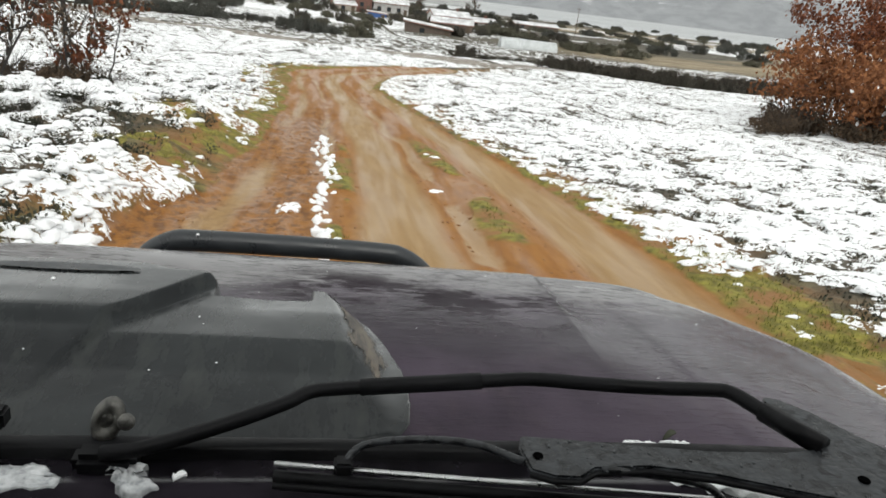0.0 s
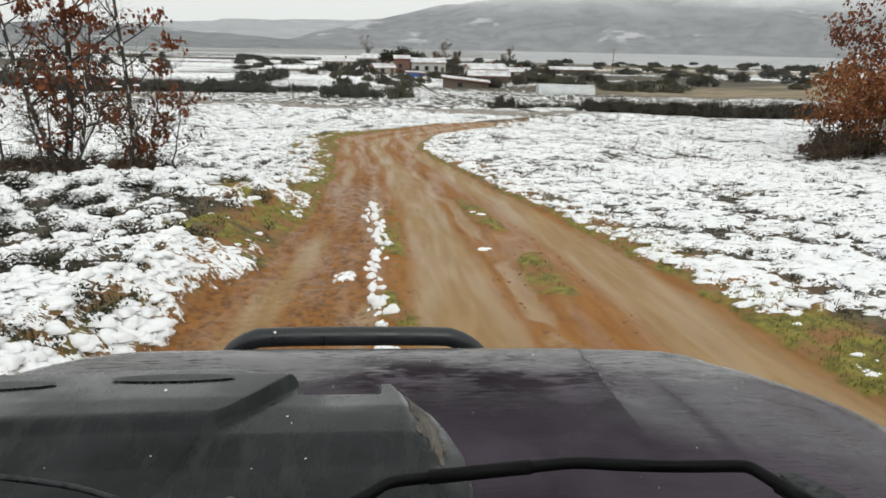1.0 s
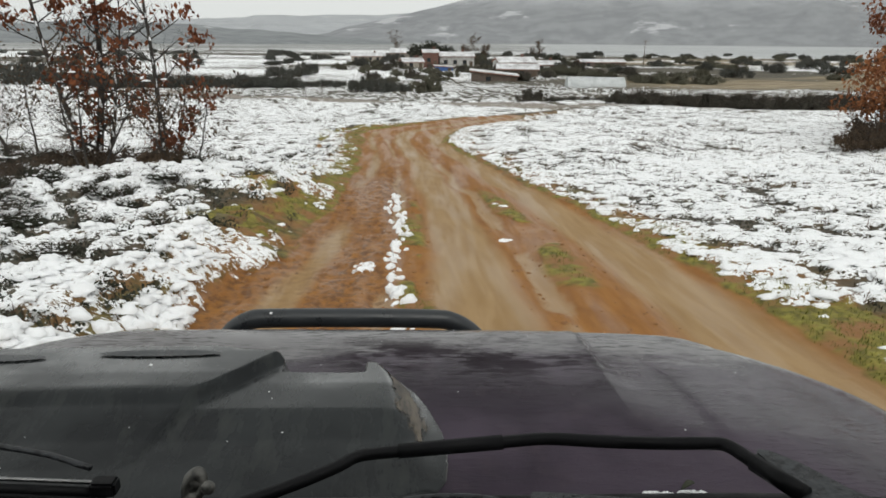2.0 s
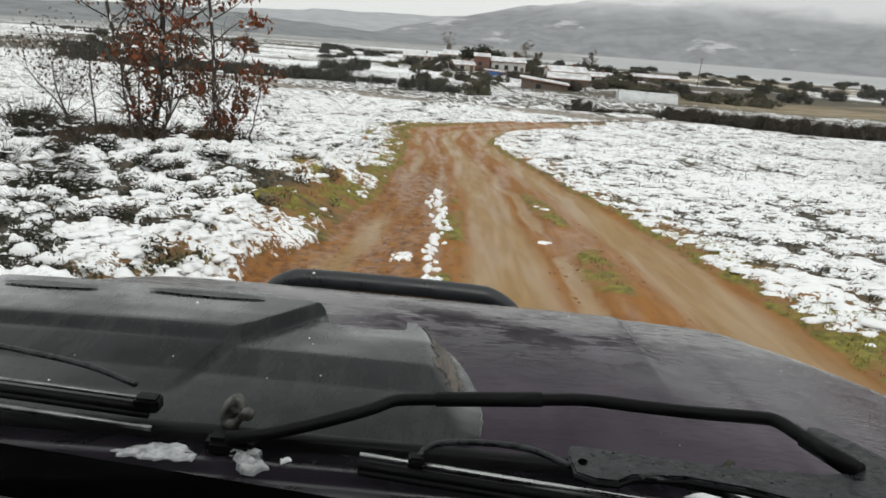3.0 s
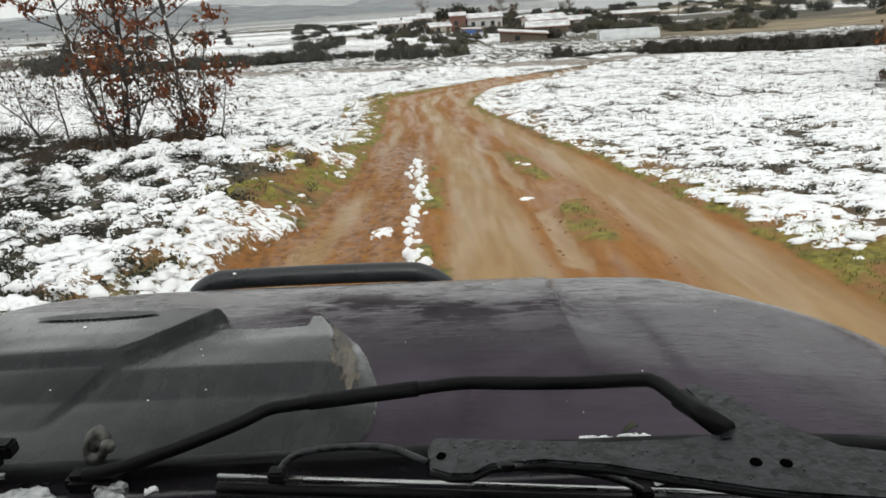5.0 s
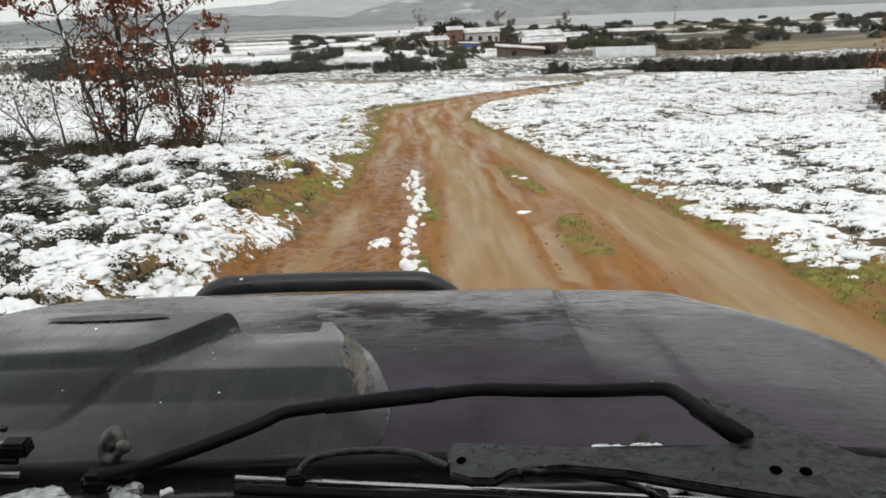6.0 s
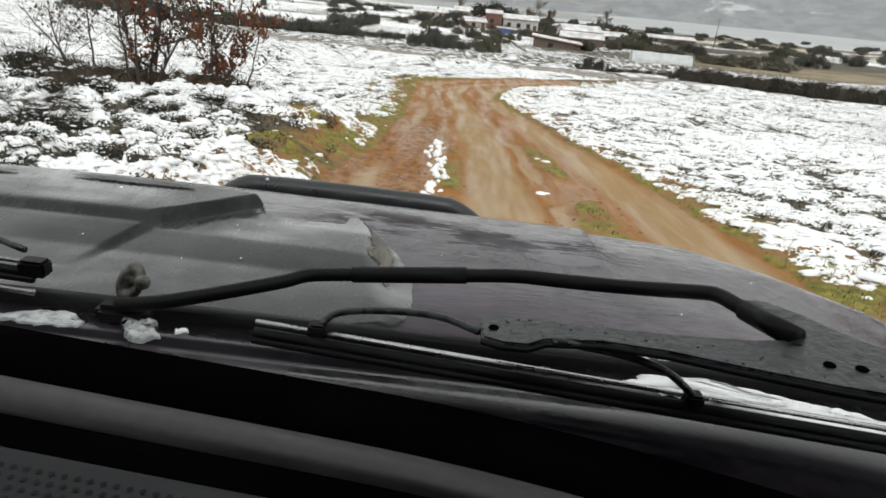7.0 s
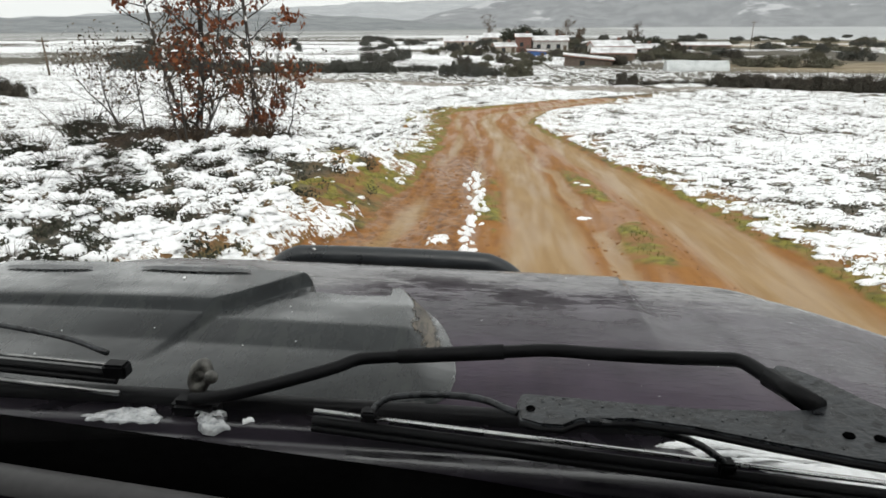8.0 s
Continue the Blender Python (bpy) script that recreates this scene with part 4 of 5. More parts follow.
arm_mat = arm_material()
bar_mat = surface("black_powder_coat", (0.010, 0.012, 0.014), (0.022, 0.025, 0.028), 14, 0.38, bump=0.1, grain=140)
dull_steel = surface("dull_trim", (0.14, 0.14, 0.14), (0.30, 0.30, 0.30), 22, 0.38, 1.0, bump=0.1)
steel = surface("bright_trim", (0.45, 0.45, 0.45), (0.62, 0.62, 0.62), 14, 0.25, 1.0, bump=0.05)
dash_mat = surface("black_dash_plastic", (0.016, 0.0165, 0.018), (0.028, 0.029, 0.031), 8, 0.75, bump=0.4, grain=420, spec=0.2)
strip_mat = surface("grey_dash_trim", (0.010, 0.009, 0.0095), (0.030, 0.027, 0.028), 5, 0.5, bump=0.1)
frit = surface("black_glass_border", (0.001, 0.001, 0.001), (0.002, 0.002, 0.002), 9, 0.9, bump=0.0, spec=0.0)
worn = surface("worn_grey_metal", (0.012, 0.012, 0.011), (0.17, 0.165, 0.15), 62, 0.5, 0.5, bump=0.4)
liner = surface("dark_cabin_lining", (0.012, 0.012, 0.012), (0.028, 0.027, 0.026), 5, 0.9, bump=0.2)
tyre_mat = surface("tyre_rubber", (0.012, 0.012, 0.012), (0.03, 0.028, 0.026), 9, 0.85, bump=0.3)
def mud_material():
    """Thin mud that wears away towards its ragged rim."""
    n = Nodes("mud_stain")
    runs, fine = n.noise(38, 5, 0.7, stretch=(1.8, 0.5, 1)), n.noise(120, 3)
    n.set(color=n.mix(n.span(runs, 0.36, 0.64), (0.022, 0.019, 0.016), (0.115, 0.094, 0.070)), rough=0.45, spec=0.4)
    n.put(n.span(n.math("ADD", n.attr("cover"), n.math("MULTIPLY", n.math("SUBTRACT", runs, 0.5), 1.7)), 0.22, 0.80), n.b.inputs["Alpha"])
    n.bump(fine, 0.25, 0.003)
    return n.m


stain_mat = mud_material()


def glass_material():
    n = Nodes("windscreen_glass")
    clear, gloss, mx = n.add("ShaderNodeBsdfTransparent"), n.add("ShaderNodeBsdfGlossy"), n.add("ShaderNodeMixShader")
    clear.inputs["Color"].default_value = (0.94, 0.955, 0.95, 1)
    gloss.inputs["Roughness"].default_value = 0.02
    mx.inputs[0].default_value = 0.04
    n.t.links.new(clear.outputs[0], mx.inputs[1])
    n.t.links.new(gloss.outputs[0], mx.inputs[2])
    n.t.links.new(mx.outputs[0], n.t.nodes["Material Output"].inputs["Surface"])
    return n.m


glass = glass_material()
car = thing("off_road_vehicle", CAR, "dark purple off-road vehicle with wet bonnet and black bonnet scoop", "car")


def hood_half(y):
    return 1.19 if y < 1.172 else 0.69 + math.sqrt(max(0.25 - (y - 1.172) ** 2, 0.0))


HOOD_FRONT = 1.672


def hood_z(x, y):
    """The height of the bonnet's skin."""
    side = hood_half(y) - abs(x)
    corner = 0.5 - math.hypot(max(abs(x) - 0.69, 0), max(y - 1.172, 0)) if (abs(x) > 0.69 and y > 1.172) else 9
    d = max(0.0, min(side if y < 1.172 else 9, HOOD_FRONT - y, corner))
    r, h = 0.21, 0.155
    drop = h * (1 - math.sqrt(max(0.0, 1 - ((r - d) / r) ** 2))) if d < r else 0
    z = 1.078 - 0.030 * (y - 0.8) - 0.035 * (y - 0.8) ** 2 - drop - 0.03 * max(0.0, abs(x) - 0.3) ** 2
    fall = min(1.0, max(0.0, (y - 1.02) / 0.36))
    ramp = min(max((x - 0.432) / (0.032 + 0.16 * (1 - fall)), 0), 1)
    ridge = 0.004 - 0.021 * fall * ramp * (2 - ramp) * min(1, max(0, (1.60 - y) / 0.05))
    return z + ridge - 0.02 * min(1.0, max(0.0, (x - 0.49) / 0.45)) ** 2


def hood():
    ys = [0.80 + (HOOD_FRONT - 0.80) * math.sin(math.pi / 2 * k / 70) for k in range(71)]
    us = sorted({-math.cos(math.pi * k / 60) for k in range(61)} | {q / 40 for q in range(-36, 37)} | {*(round(0.345 + 0.0025 * q, 4) for q in range(34))})
    verts, faces = [], []
    for y in ys:
        w = hood_half(y)
        verts += [(u * w, y, hood_z(u * w, y)) for u in us]
    verts += [(u * hood_half(0.8), 0.799, hood_z(u * hood_half(0.8), 0.8) - 0.018) for u in us]
    n = len(us)
    faces += [(len(ys) * n + i, len(ys) * n + i + 1, i + 1, i) for i in range(n - 1)]
    for j in range(len(ys) - 1):
        faces += [(j * n + i, j * n + i + 1, (j + 1) * n + i + 1, (j + 1) * n + i) for i in range(n - 1)]
    link("bonnet", mesh_of("bonnet", verts, faces), paint, car, "wet dark purple paint with smears and droplets", True)
    # the wings and the nose below the bonnet's edge
    for name, loop in (("wing", [(j * n) for j in range(len(ys))]), ("wing", [(j * n + n - 1) for j in range(len(ys))]), ("nose", [(len(ys) - 1) * n + i for i in range(n)])):
        v, f = [], []
        for i in loop:
            x, y, z = verts[i]
            for k, q in enumerate((z + 0.002, z - 0.12, 0.62, 0.52)):
                v.append((x * (1 + 0.012 * (k == 1)), y, q))
        for i in range(len(loop) - 1):
            f += [(4 * i + k, 4 * i + k + 1, 4 * i + 4 + k + 1, 4 * i + 4 + k) for k in range(3)]
        link(name, mesh_of(name, v, f), paint, car, smooth=True)


hood()


def lerp(a, b, t):
    return a + (b - a) * min(1.0, max(0.0, t))


def soft(t):
    t = min(1.0, max(0.0, t))
    return t * t * (3 - 2 * t)


def scoop_foot(y):
    """Where the rounded end of the scoop meets the bonnet."""
    return float(np.interp(y, [0.800, 0.815, 0.840, 0.870, 0.94, 1.01, 1.09, 1.16, 1.215, 1.265, 1.30], [-0.10, -0.04, 0.030, 0.052, 0.062, 0.055, 0.034, 0.006, -0.030, -0.068, -0.075]))


def scoop_shoulder(y):
    """Where its flat top turns down into the rounded end."""
    return float(np.interp(y, [0.80, 0.84, 0.90, 0.98, 1.06, 1.14, 1.20, 1.26, 1.30], [-0.12, 0.005, -0.010, -0.040, -0.058, -0.062, -0.068, -0.092, -0.095]))


def scoop_z(x, y):
    """The two-stepped bonnet scoop: a low hood with a sharp front lip, a higher block beside it, both falling in facets to the windscreen."""
    rim = soft((scoop_foot(y) - x) / max(0.008, scoop_foot(y) - scoop_shoulder(y)))
    back = soft((-0.27 - x) / 0.16)
    front = lerp(1.262, 1.36, back)
    cut = soft((front - y) / lerp(0.014, 0.09, back))
    # the intake: its top ends early, leaving a sunken floor between two cheeks
    mouth = soft((y - 1.200) / 0.010) * soft((x + 0.283) / 0.012) * soft((-0.104 - x) / 0.010)
    cut *= 1 - 0.86 * mouth
    a = float(np.interp(y, [0.80, 0.965, 0.972, 1.045, 1.053, 1.15, 1.26], [0.004, 0.0150, 0.0158, 0.0290, 0.0302, 0.0335, 0.0320]))
    edge = float(np.interp(y, [0.90, 0.98, 1.05, 1.085, 1.115, 1.165, 1.21, 1.25], [-0.47, -0.445, -0.415, -0.408, -0.372, -0.331, -0.299, -0.270]))
    b = float(np.interp(y, [0.90, 0.97, 1.056, 1.066, 1.078, 1.088, 1.100, 1.25], [0.0, 0.004, 0.0086, 0.0130, 0.0192, 0.0224, 0.0238, 0.0262])) * soft((edge - x) / 0.026)
    b *= lerp(soft((1.290 - y) / 0.040), 1.0, (-0.30 - x) / 0.10)
    dish = 0.004 * math.exp(-((x + 0.18) / 0.06) ** 2) * soft((y - 1.12) / 0.1)
    return rim * cut * (a + b - dish)


def scoop():
    n = 224
    ys = [0.803 + 0.0044 * j for j in range(130)]
    verts = []
    for y in ys:
        end = scoop_foot(y) + 0.003
        for i in range(n):
            x = -1.0 + (end + 1.0) * (1 - (1 - i / (n - 1)) ** 1.25)
            h = scoop_z(x, y)
            verts.append((x, y, hood_z(x, y) + (h + 0.0025 if h > 0.0004 else (-0.004 if i == n - 1 else -0.010))))
    faces = [(j * n + i, j * n + i + 1, (j + 1) * n + i + 1, (j + 1) * n + i) for j in range(len(ys) - 1) for i in range(n - 1)]
    body = link("bonnet_scoop", mesh_of("bonnet_scoop", verts, faces), scoop_mat, car, "wet black stepped bonnet scoop", True)
    # mud left on its rounded end
    v, f, cover = [], [], []
    m, q = 90, 13
    for k in range(m):
        y = 1.262 - 0.33 * k / (m - 1)
        lo, hi = scoop_shoulder(y), scoop_foot(y)
        fade = min(1.0, 8 * k / m + 0.25, 3.0 * (m - 1 - k) / m)
        mid = lerp(lo, hi, 0.46 + 0.10 * noise.noise((k * 0.07, 2, 0)))
        half = fade * (hi - lo) * (0.21 + 0.09 * noise.noise((k * 0.11, 0, 0)) + 0.04 * noise.noise((k * 0.5, 5, 0)))
        for i in range(q):
            x = mid + 1.5 * half * (2 * i / (q - 1) - 1)
            cover.append(fade * (1 - (2 * i / (q - 1) - 1) ** 2))
            v.append((x, y, hood_z(x, y) + scoop_z(x, y) + (0.0040 if 0 < i < q - 1 else 0.0028)))
    for k in range(m - 1):
        f += [(q * k + i, q * k + i + 1, q * k + q + 1 + i, q * k + q + i) for i in range(q - 1)]
    me = mesh_of("mud_smear", v, f)
    me.attributes.new("cover", "FLOAT", "POINT").data.foreach_set("value", cover)
    link("mud_smear", me, stain_mat, body, "thin dried beige mud on the scoop's end", True)
    # flat dark ellipses that imitate the shade in shallow intake recesses
    for cx, cy, rx, ry in ((-0.535, 1.232, 0.125, 0.016), (-0.86, 1.22, 0.10, 0.016)):
        bm = bmesh.new()
        vs = [bm.verts.new((cx + rx * math.cos(a), cy + ry * math.sin(a), hood_z(cx + rx * math.cos(a), cy + ry * math.sin(a)) + scoop_z(cx + rx * math.cos(a), cy + ry * math.sin(a)) + 0.006))
              for a in [2 * math.pi * k / 24 for k in range(24)]]
        bm.faces.new(vs)
        part("slot_shade", bm, bar_mat, body)


scoop()

# bull bar with its hoop
hoop = rounded([(-0.545, 1.765, 0.60), (-0.545, 1.755, 0.80), (-0.535, 1.715, 0.90), (-0.507, 1.69, 0.953), (-0.458, 1.682, 0.988), (-0.40, 1.68, 0.997), (-0.17, 1.68, 1.000), (0.06, 1.68, 0.998),
                (0.118, 1.682, 0.989), (0.172, 1.69, 0.955), (0.205, 1.715, 0.90), (0.222, 1.755, 0.80), (0.224, 1.765, 0.60)], 5)
bull_bar = tube("bull_bar", hoop, 0.0275, bar_mat, car, "black powder-coated hoop", 16)
part("cross_tube", boxed(-0.95, 0.95, 1.76, 1.88, 0.50, 0.64, bevel=0.03), bar_mat, bull_bar)
bm = bmesh.new()
bmesh.ops.create_uvsphere(bm, u_segments=10, v_segments=6, radius=0.006)
bmesh.ops.translate(bm, vec=(-0.392, 1.662, 1.019), verts=bm.verts)
part("bolt_head", bm, steel, bull_bar, "bright bolt head")

# cowl, windscreen and dash
def bonnet_fall(x):
    return 0.03 * max(0.0, abs(x) - 0.3) ** 2 + 0.02 * min(1.0, max(0.0, (x - 0.49) / 0.45)) ** 2


def loft(name, profile, x0, x1, material, parent, label="", sag=0.0, smooth=True, nx=40, skew=0.0, crown=0.0):
    """A panel drawn along x from its section; its middle lies further ahead by sag."""
    v, f = [], []
    m = len(profile)
    for i in range(nx + 1):
        x = x0 + (x1 - x0) * i / nx
        b = sag * (1 - (2 * i / nx - 1) ** 2) + skew * (x + 2.2 * max(0.0, x) ** 2)
        v += [(x, y + b, z - crown * bonnet_fall(x)) for y, z in profile]
    for i in range(nx):
        f += [(i * m + k, i * m + k + 1, (i + 1) * m + k + 1, (i + 1) * m + k) for k in range(m - 1)]
    return link(name, mesh_of(name, v, f), material, parent, label, smooth)


loft("cowl", [(0.815, 1.05), (0.812, 1.072), (0.80, 1.078), (0.765, 1.080), (0.760, 1.084), (0.735, 1.085), (0.730, 1.0815), (0.704, 1.084), (0.700, 1.089), (0.675, 1.092), (0.56, 1.090), (0.555, 1.06)], -1.02, 1.02, cowl_mat, car, "black wet cowl panel", crown=1.0)
loft("bonnet_seal", [(0.826, 1.076), (0.823, 1.092), (0.816, 1.0962), (0.802, 1.0966), (0.796, 1.093), (0.794, 1.064)], -1.0, 1.0, rubber, car, crown=1.0)
part("bonnet_closing_panel", boxed(-1.0, 1.0, 0.812, 0.826, 0.55, 1.03), rubber, car)
loft("windscreen_rubber", [(0.668, 1.075), (0.664, 1.096), (0.65, 1.101), (0.62, 1.101), (0.572, 1.098), (0.565, 1.06)], -1.0, 1.0, frit, car, "black windscreen border", skew=-0.10)
dash = loft("dashboard", [(0.478, 0.98), (0.474, 1.084), (0.468, 1.097), (0.455, 1.103), (0.30, 1.112), (0.16, 1.105), (0.06, 1.06), (0.02, 0.95), (0.0, 0.60)], -0.95, 0.95, dash_mat, car, "black grained dashboard", skew=-0.10)
loft("demister_trim", [(0.567, 1.04), (0.565, 1.094), (0.558, 1.103), (0.535, 1.105), (0.520, 1.098), (0.516, 1.04)], -0.94, 0.94, strip_mat, dash, "dull grey trim strip", skew=-0.11)
# added black strip in place of the deep shade between trim and dash
loft("dash_gap_shade", [(0.5150, 1.050), (0.5135, 1.0935), (0.498, 1.0910), (0.4800, 1.0850)], -0.94, 0.94, frit, dash, "black felt gap seal", skew=-0.105)
v, f = [], []
for i in range(64):
    for j in range(14):
        cx, cy = -0.62 + 0.0125 * i + 0.006 * (j % 2), 0.440 - 0.0125 * j
        n = len(v)
        v += [(cx + 0.0032 * math.cos(a), cy - 0.10 * (cx + 2.2 * max(0.0, cx) ** 2) + 0.0032 * math.sin(a), np.interp(cy, [0.16, 0.30, 0.455, 0.468], [1.105, 1.112, 1.103, 1.098]) + 0.0012) for a in (0, 1.05, 2.1, 3.14, 4.19, 5.24)]
        f.append(tuple(range(n, n + 6)))
tagged(link("speaker_perforation", mesh_of("speaker_perforation", v, f), rubber, dash), kind="stuff")
GLASS_LOW, GLASS_TOP = (0.643, 1.09), (0.06, 1.884)
pane = loft("windscreen", [GLASS_LOW, GLASS_TOP], -0.92, 0.92, glass, car, "clear wet windscreen glass", 0.0, False, 1)
pane.visible_shadow = False

# the closed cabin behind
part("roof", boxed(-0.95, 0.95, -2.6, 0.08, 1.905, 1.95, bevel=0.015), paint, car)
part("headliner", boxed(-0.94, 0.94, -2.58, 0.06, 1.885, 1.902), liner, car)
for s in (-1, 1):
    v, f = tube_data([(s * 0.97, 0.62, 1.06), (s * 0.95, 0.05, 1.90)], 0.05, 8)
    link("pillar", mesh_of("pillar", v, f), liner, car, smooth=True)
    part("side_panel", boxed(min(s * 0.97, s * 1.17), max(s * 0.97, s * 1.17), -2.6, 0.80, 0.52, 1.06, bevel=0.03), paint, car)
    part("cabin_side", boxed(min(s * 0.95, s * 0.99), max(s * 0.95, s * 0.99), -2.58, -0.30, 1.05, 1.885), liner, car)
    side_glass = part("side_window", boxed(min(s * 0.955, s * 0.962), max(s * 0.955, s * 0.962), -0.30, 0.12, 1.05, 1.885), glass, car)
    side_glass.visible_shadow = False
part("rear_panel", boxed(-0.95, 0.95, -2.62, -2.56, 0.52, 1.90), paint, car)
part("cabin_floor", boxed(-0.95, 0.95, -2.56, 0.62, 0.50, 0.55), liner, car)
part("bulkhead", boxed(-0.95, 0.95, 0.60, 0.63, 0.55, 1.05), liner, car)
for wx in (-0.92, 0.92):
    for wy in (1.02, -1.75):
        gz = ground_height(wx, wy) + math.tan(radians(LEAN)) * wx
        bm = bmesh.new()
        bmesh.ops.create_cone(bm, cap_ends=True, segments=28, radius1=0.39, radius2=0.39, depth=0.26, matrix=pose(wx, wy, gz + 0.375, 0, 90, 0))
        bmesh.ops.bevel(bm, geom=[e for e in bm.edges if len(e.link_faces) == 2 and any(len(q.verts) > 4 for q in e.link_faces)], offset=0.04, segments=2, affect="EDGES")
        wheel = part("wheel", bm, tyre_mat, car)
        bm = bmesh.new()
        bmesh.ops.create_cone(bm, cap_ends=True, segments=20, radius1=0.21, radius2=0.19, depth=0.275, matrix=pose(wx, wy, gz + 0.375, 0, 90, 0))
        part("rim", bm, worn, wheel)


# ---- wipers ----
def arm_z(x, y):
    return 0.163 * x - 0.035 * y + 1.193


def plate(name, outline, thick, material, parent, label="", lift=0.0):
    bm = bmesh.new()
    low = [bm.verts.new((x, y, arm_z(x, y) - thick + lift)) for x, y in outline]
    top = [bm.verts.new((x, y, arm_z(x, y) + lift)) for x, y in outline]
    bm.faces.new(top)
    bm.faces.new(low[::-1])
    n = len(outline)
    for i in range(n):
        bm.faces.new((low[i], low[(i + 1) % n], top[(i + 1) % n], top[i]))
    bmesh.ops.recalc_face_normals(bm, faces=bm.faces)
    edges = [e for e in bm.edges if any(v in top for v in e.verts) and all(v in top for v in e.verts)]
    bmesh.ops.bevel(bm, geom=edges, offset=0.0025, segments=2, affect="EDGES")
    return part(name, bm, material, parent, label)


rod_line = [(-0.337, 0.768, 1.111), (-0.295, 0.768, 1.118), (-0.235, 0.786, 1.127), (-0.180, 0.806, 1.136), (-0.131, 0.831, 1.142), (-0.100, 0.850, 1.147), (-0.057, 0.850, 1.154), (0.018, 0.842, 1.167),
            (0.128, 0.832, 1.185), (0.192, 0.824, 1.196), (0.264, 0.800, 1.208), (0.342, 0.776, 1.221), (0.412, 0.758, 1.233), (0.434, 0.746, 1.238), (0.446, 0.712, 1.242), (0.458, 0.675, 1.245), (0.473, 0.631, 1.249)]
wiper = tube("wiper", rounded(rod_line, 4), 0.0098, rubber, car, "black wet wiper linkage with two arms", 10)
tube("sleeve", [(-0.035, 0.848, 1.158), (0.126, 0.8325, 1.1845)], 0.0118, rubber, wiper)
tube("sleeve", [(0.4495, 0.700, 1.2428), (0.475, 0.627, 1.2495)], 0.0128, rubber, wiper)
lower_edge = [(0.78, 0.440), (0.60, 0.485), (0.50, 0.522), (0.47, 0.535), (0.407, 0.568), (0.335, 0.608), (0.272, 0.633), (0.213, 0.641), (0.192, 0.630), (0.165, 0.637), (0.143, 0.652)]
arm = plate("arm", [(0.140, 0.690), (0.148, 0.712), (0.185, 0.701), (0.255, 0.677), (0.35, 0.647), (0.43, 0.630), (0.470, 0.628), (0.475, 0.645), (0.463, 0.722), (0.472, 0.732), (0.486, 0.722), (0.508, 0.690),
                    (0.535, 0.630), (0.57, 0.578), (0.64, 0.540), (0.78, 0.520)] + lower_edge, 0.007, arm_mat, wiper, "wide mottled grey arm beaded with water")
tube("arm_lip", [(x, y - 0.002, arm_z(x, y) - 0.006) for x, y in lower_edge], 0.0034, rubber, arm, "", 6)
rngd = random.Random(12)
for k in range(30):
    t = rngd.random()
    x = 0.16 + 0.44 * t
    y = lerp(0.68, 0.53, t) + rngd.uniform(-0.026, 0.024)
    bm = bmesh.new()
    bmesh.ops.create_icosphere(bm, subdivisions=1, radius=rngd.uniform(0.0010, 0.0028))
    bmesh.ops.scale(bm, vec=(1, 1, 0.45), verts=bm.verts)
    bmesh.ops.translate(bm, vec=(x, y, arm_z(x, y) + 0.0003), verts=bm.verts)
    part("water_bead", bm, bar_mat, wiper)
for x, y in ((0.482, 0.573), (0.508, 0.564), (0.157, 0.672)):
    bm = bmesh.new()
    bmesh.ops.create_cone(bm, cap_ends=True, segments=12, radius1=0.0066, radius2=0.0055, depth=0.0022, matrix=pose(x, y, arm_z(x, y) + 0.0006))
    part("rivet", bm, frit, wiper)


def blade(line, hooks, name_label, metal):
    a, b = Vector(line[0]), Vector(line[1])
    root = tube("wiper_blade", [a + Vector((0, -0.006, -0.010)), b + Vector((0, -0.006, -0.010))], 0.0075, rubber, car, name_label, 8)
    tube("spine", [a + Vector((0, 0.001, 0.002)), b + Vector((0, 0.001, 0.002))], 0.0034, metal, root, "metal spine", 6)
    tube("squeegee", [a + Vector((0, -0.014, -0.016)), b + Vector((0, -0.014, -0.016))], 0.005, rubber, root, "", 6)
    for line2 in hooks:
        tube("bridge", rounded(line2, 4), 0.0048, arm_mat, root, "", 8)
    return root


right_blade = blade(((-0.137, 0.724, 1.133), (0.80, 0.600, 1.152)),
                    [[(-0.058, 0.721, 1.140), (-0.035, 0.734, 1.156), (0.02, 0.728, 1.170), (0.09, 0.705, 1.184), (0.14, 0.668, 1.190)],
                     [(0.22, 0.640, 1.205), (0.29, 0.632, 1.203), (0.345, 0.632, 1.190), (0.382, 0.645, 1.162), (0.398, 0.652, 1.146)]], "long wiper blade resting at the windscreen's foot", steel)
for x, y, z in ((-0.058, 0.721, 1.139), (0.398, 0.652, 1.145)):
    part("clip", boxed(x - 0.011, x + 0.011, y - 0.011, y + 0.009, z - 0.013, z + 0.007, bevel=0.003), rubber, right_blade)
left_blade = blade(((-0.462, 0.803, 1.137), (-0.98, 0.862, 1.122)), [[(-0.50, 0.835, 1.142), (-0.60, 0.866, 1.150), (-0.80, 0.905, 1.150), (-0.98, 0.92, 1.15)]], "second wiper blade beside the pivot", dull_steel)
part("clip", boxed(-0.485, -0.448, 0.790, 0.815, 1.122, 1.146, bevel=0.004), rubber, left_blade)
tube("trim_strip", [(-0.45, 0.771, 1.112), (-0.98, 0.826, 1.104)], 0.0045, dull_steel, left_blade, "dull metal lower strip", 6)
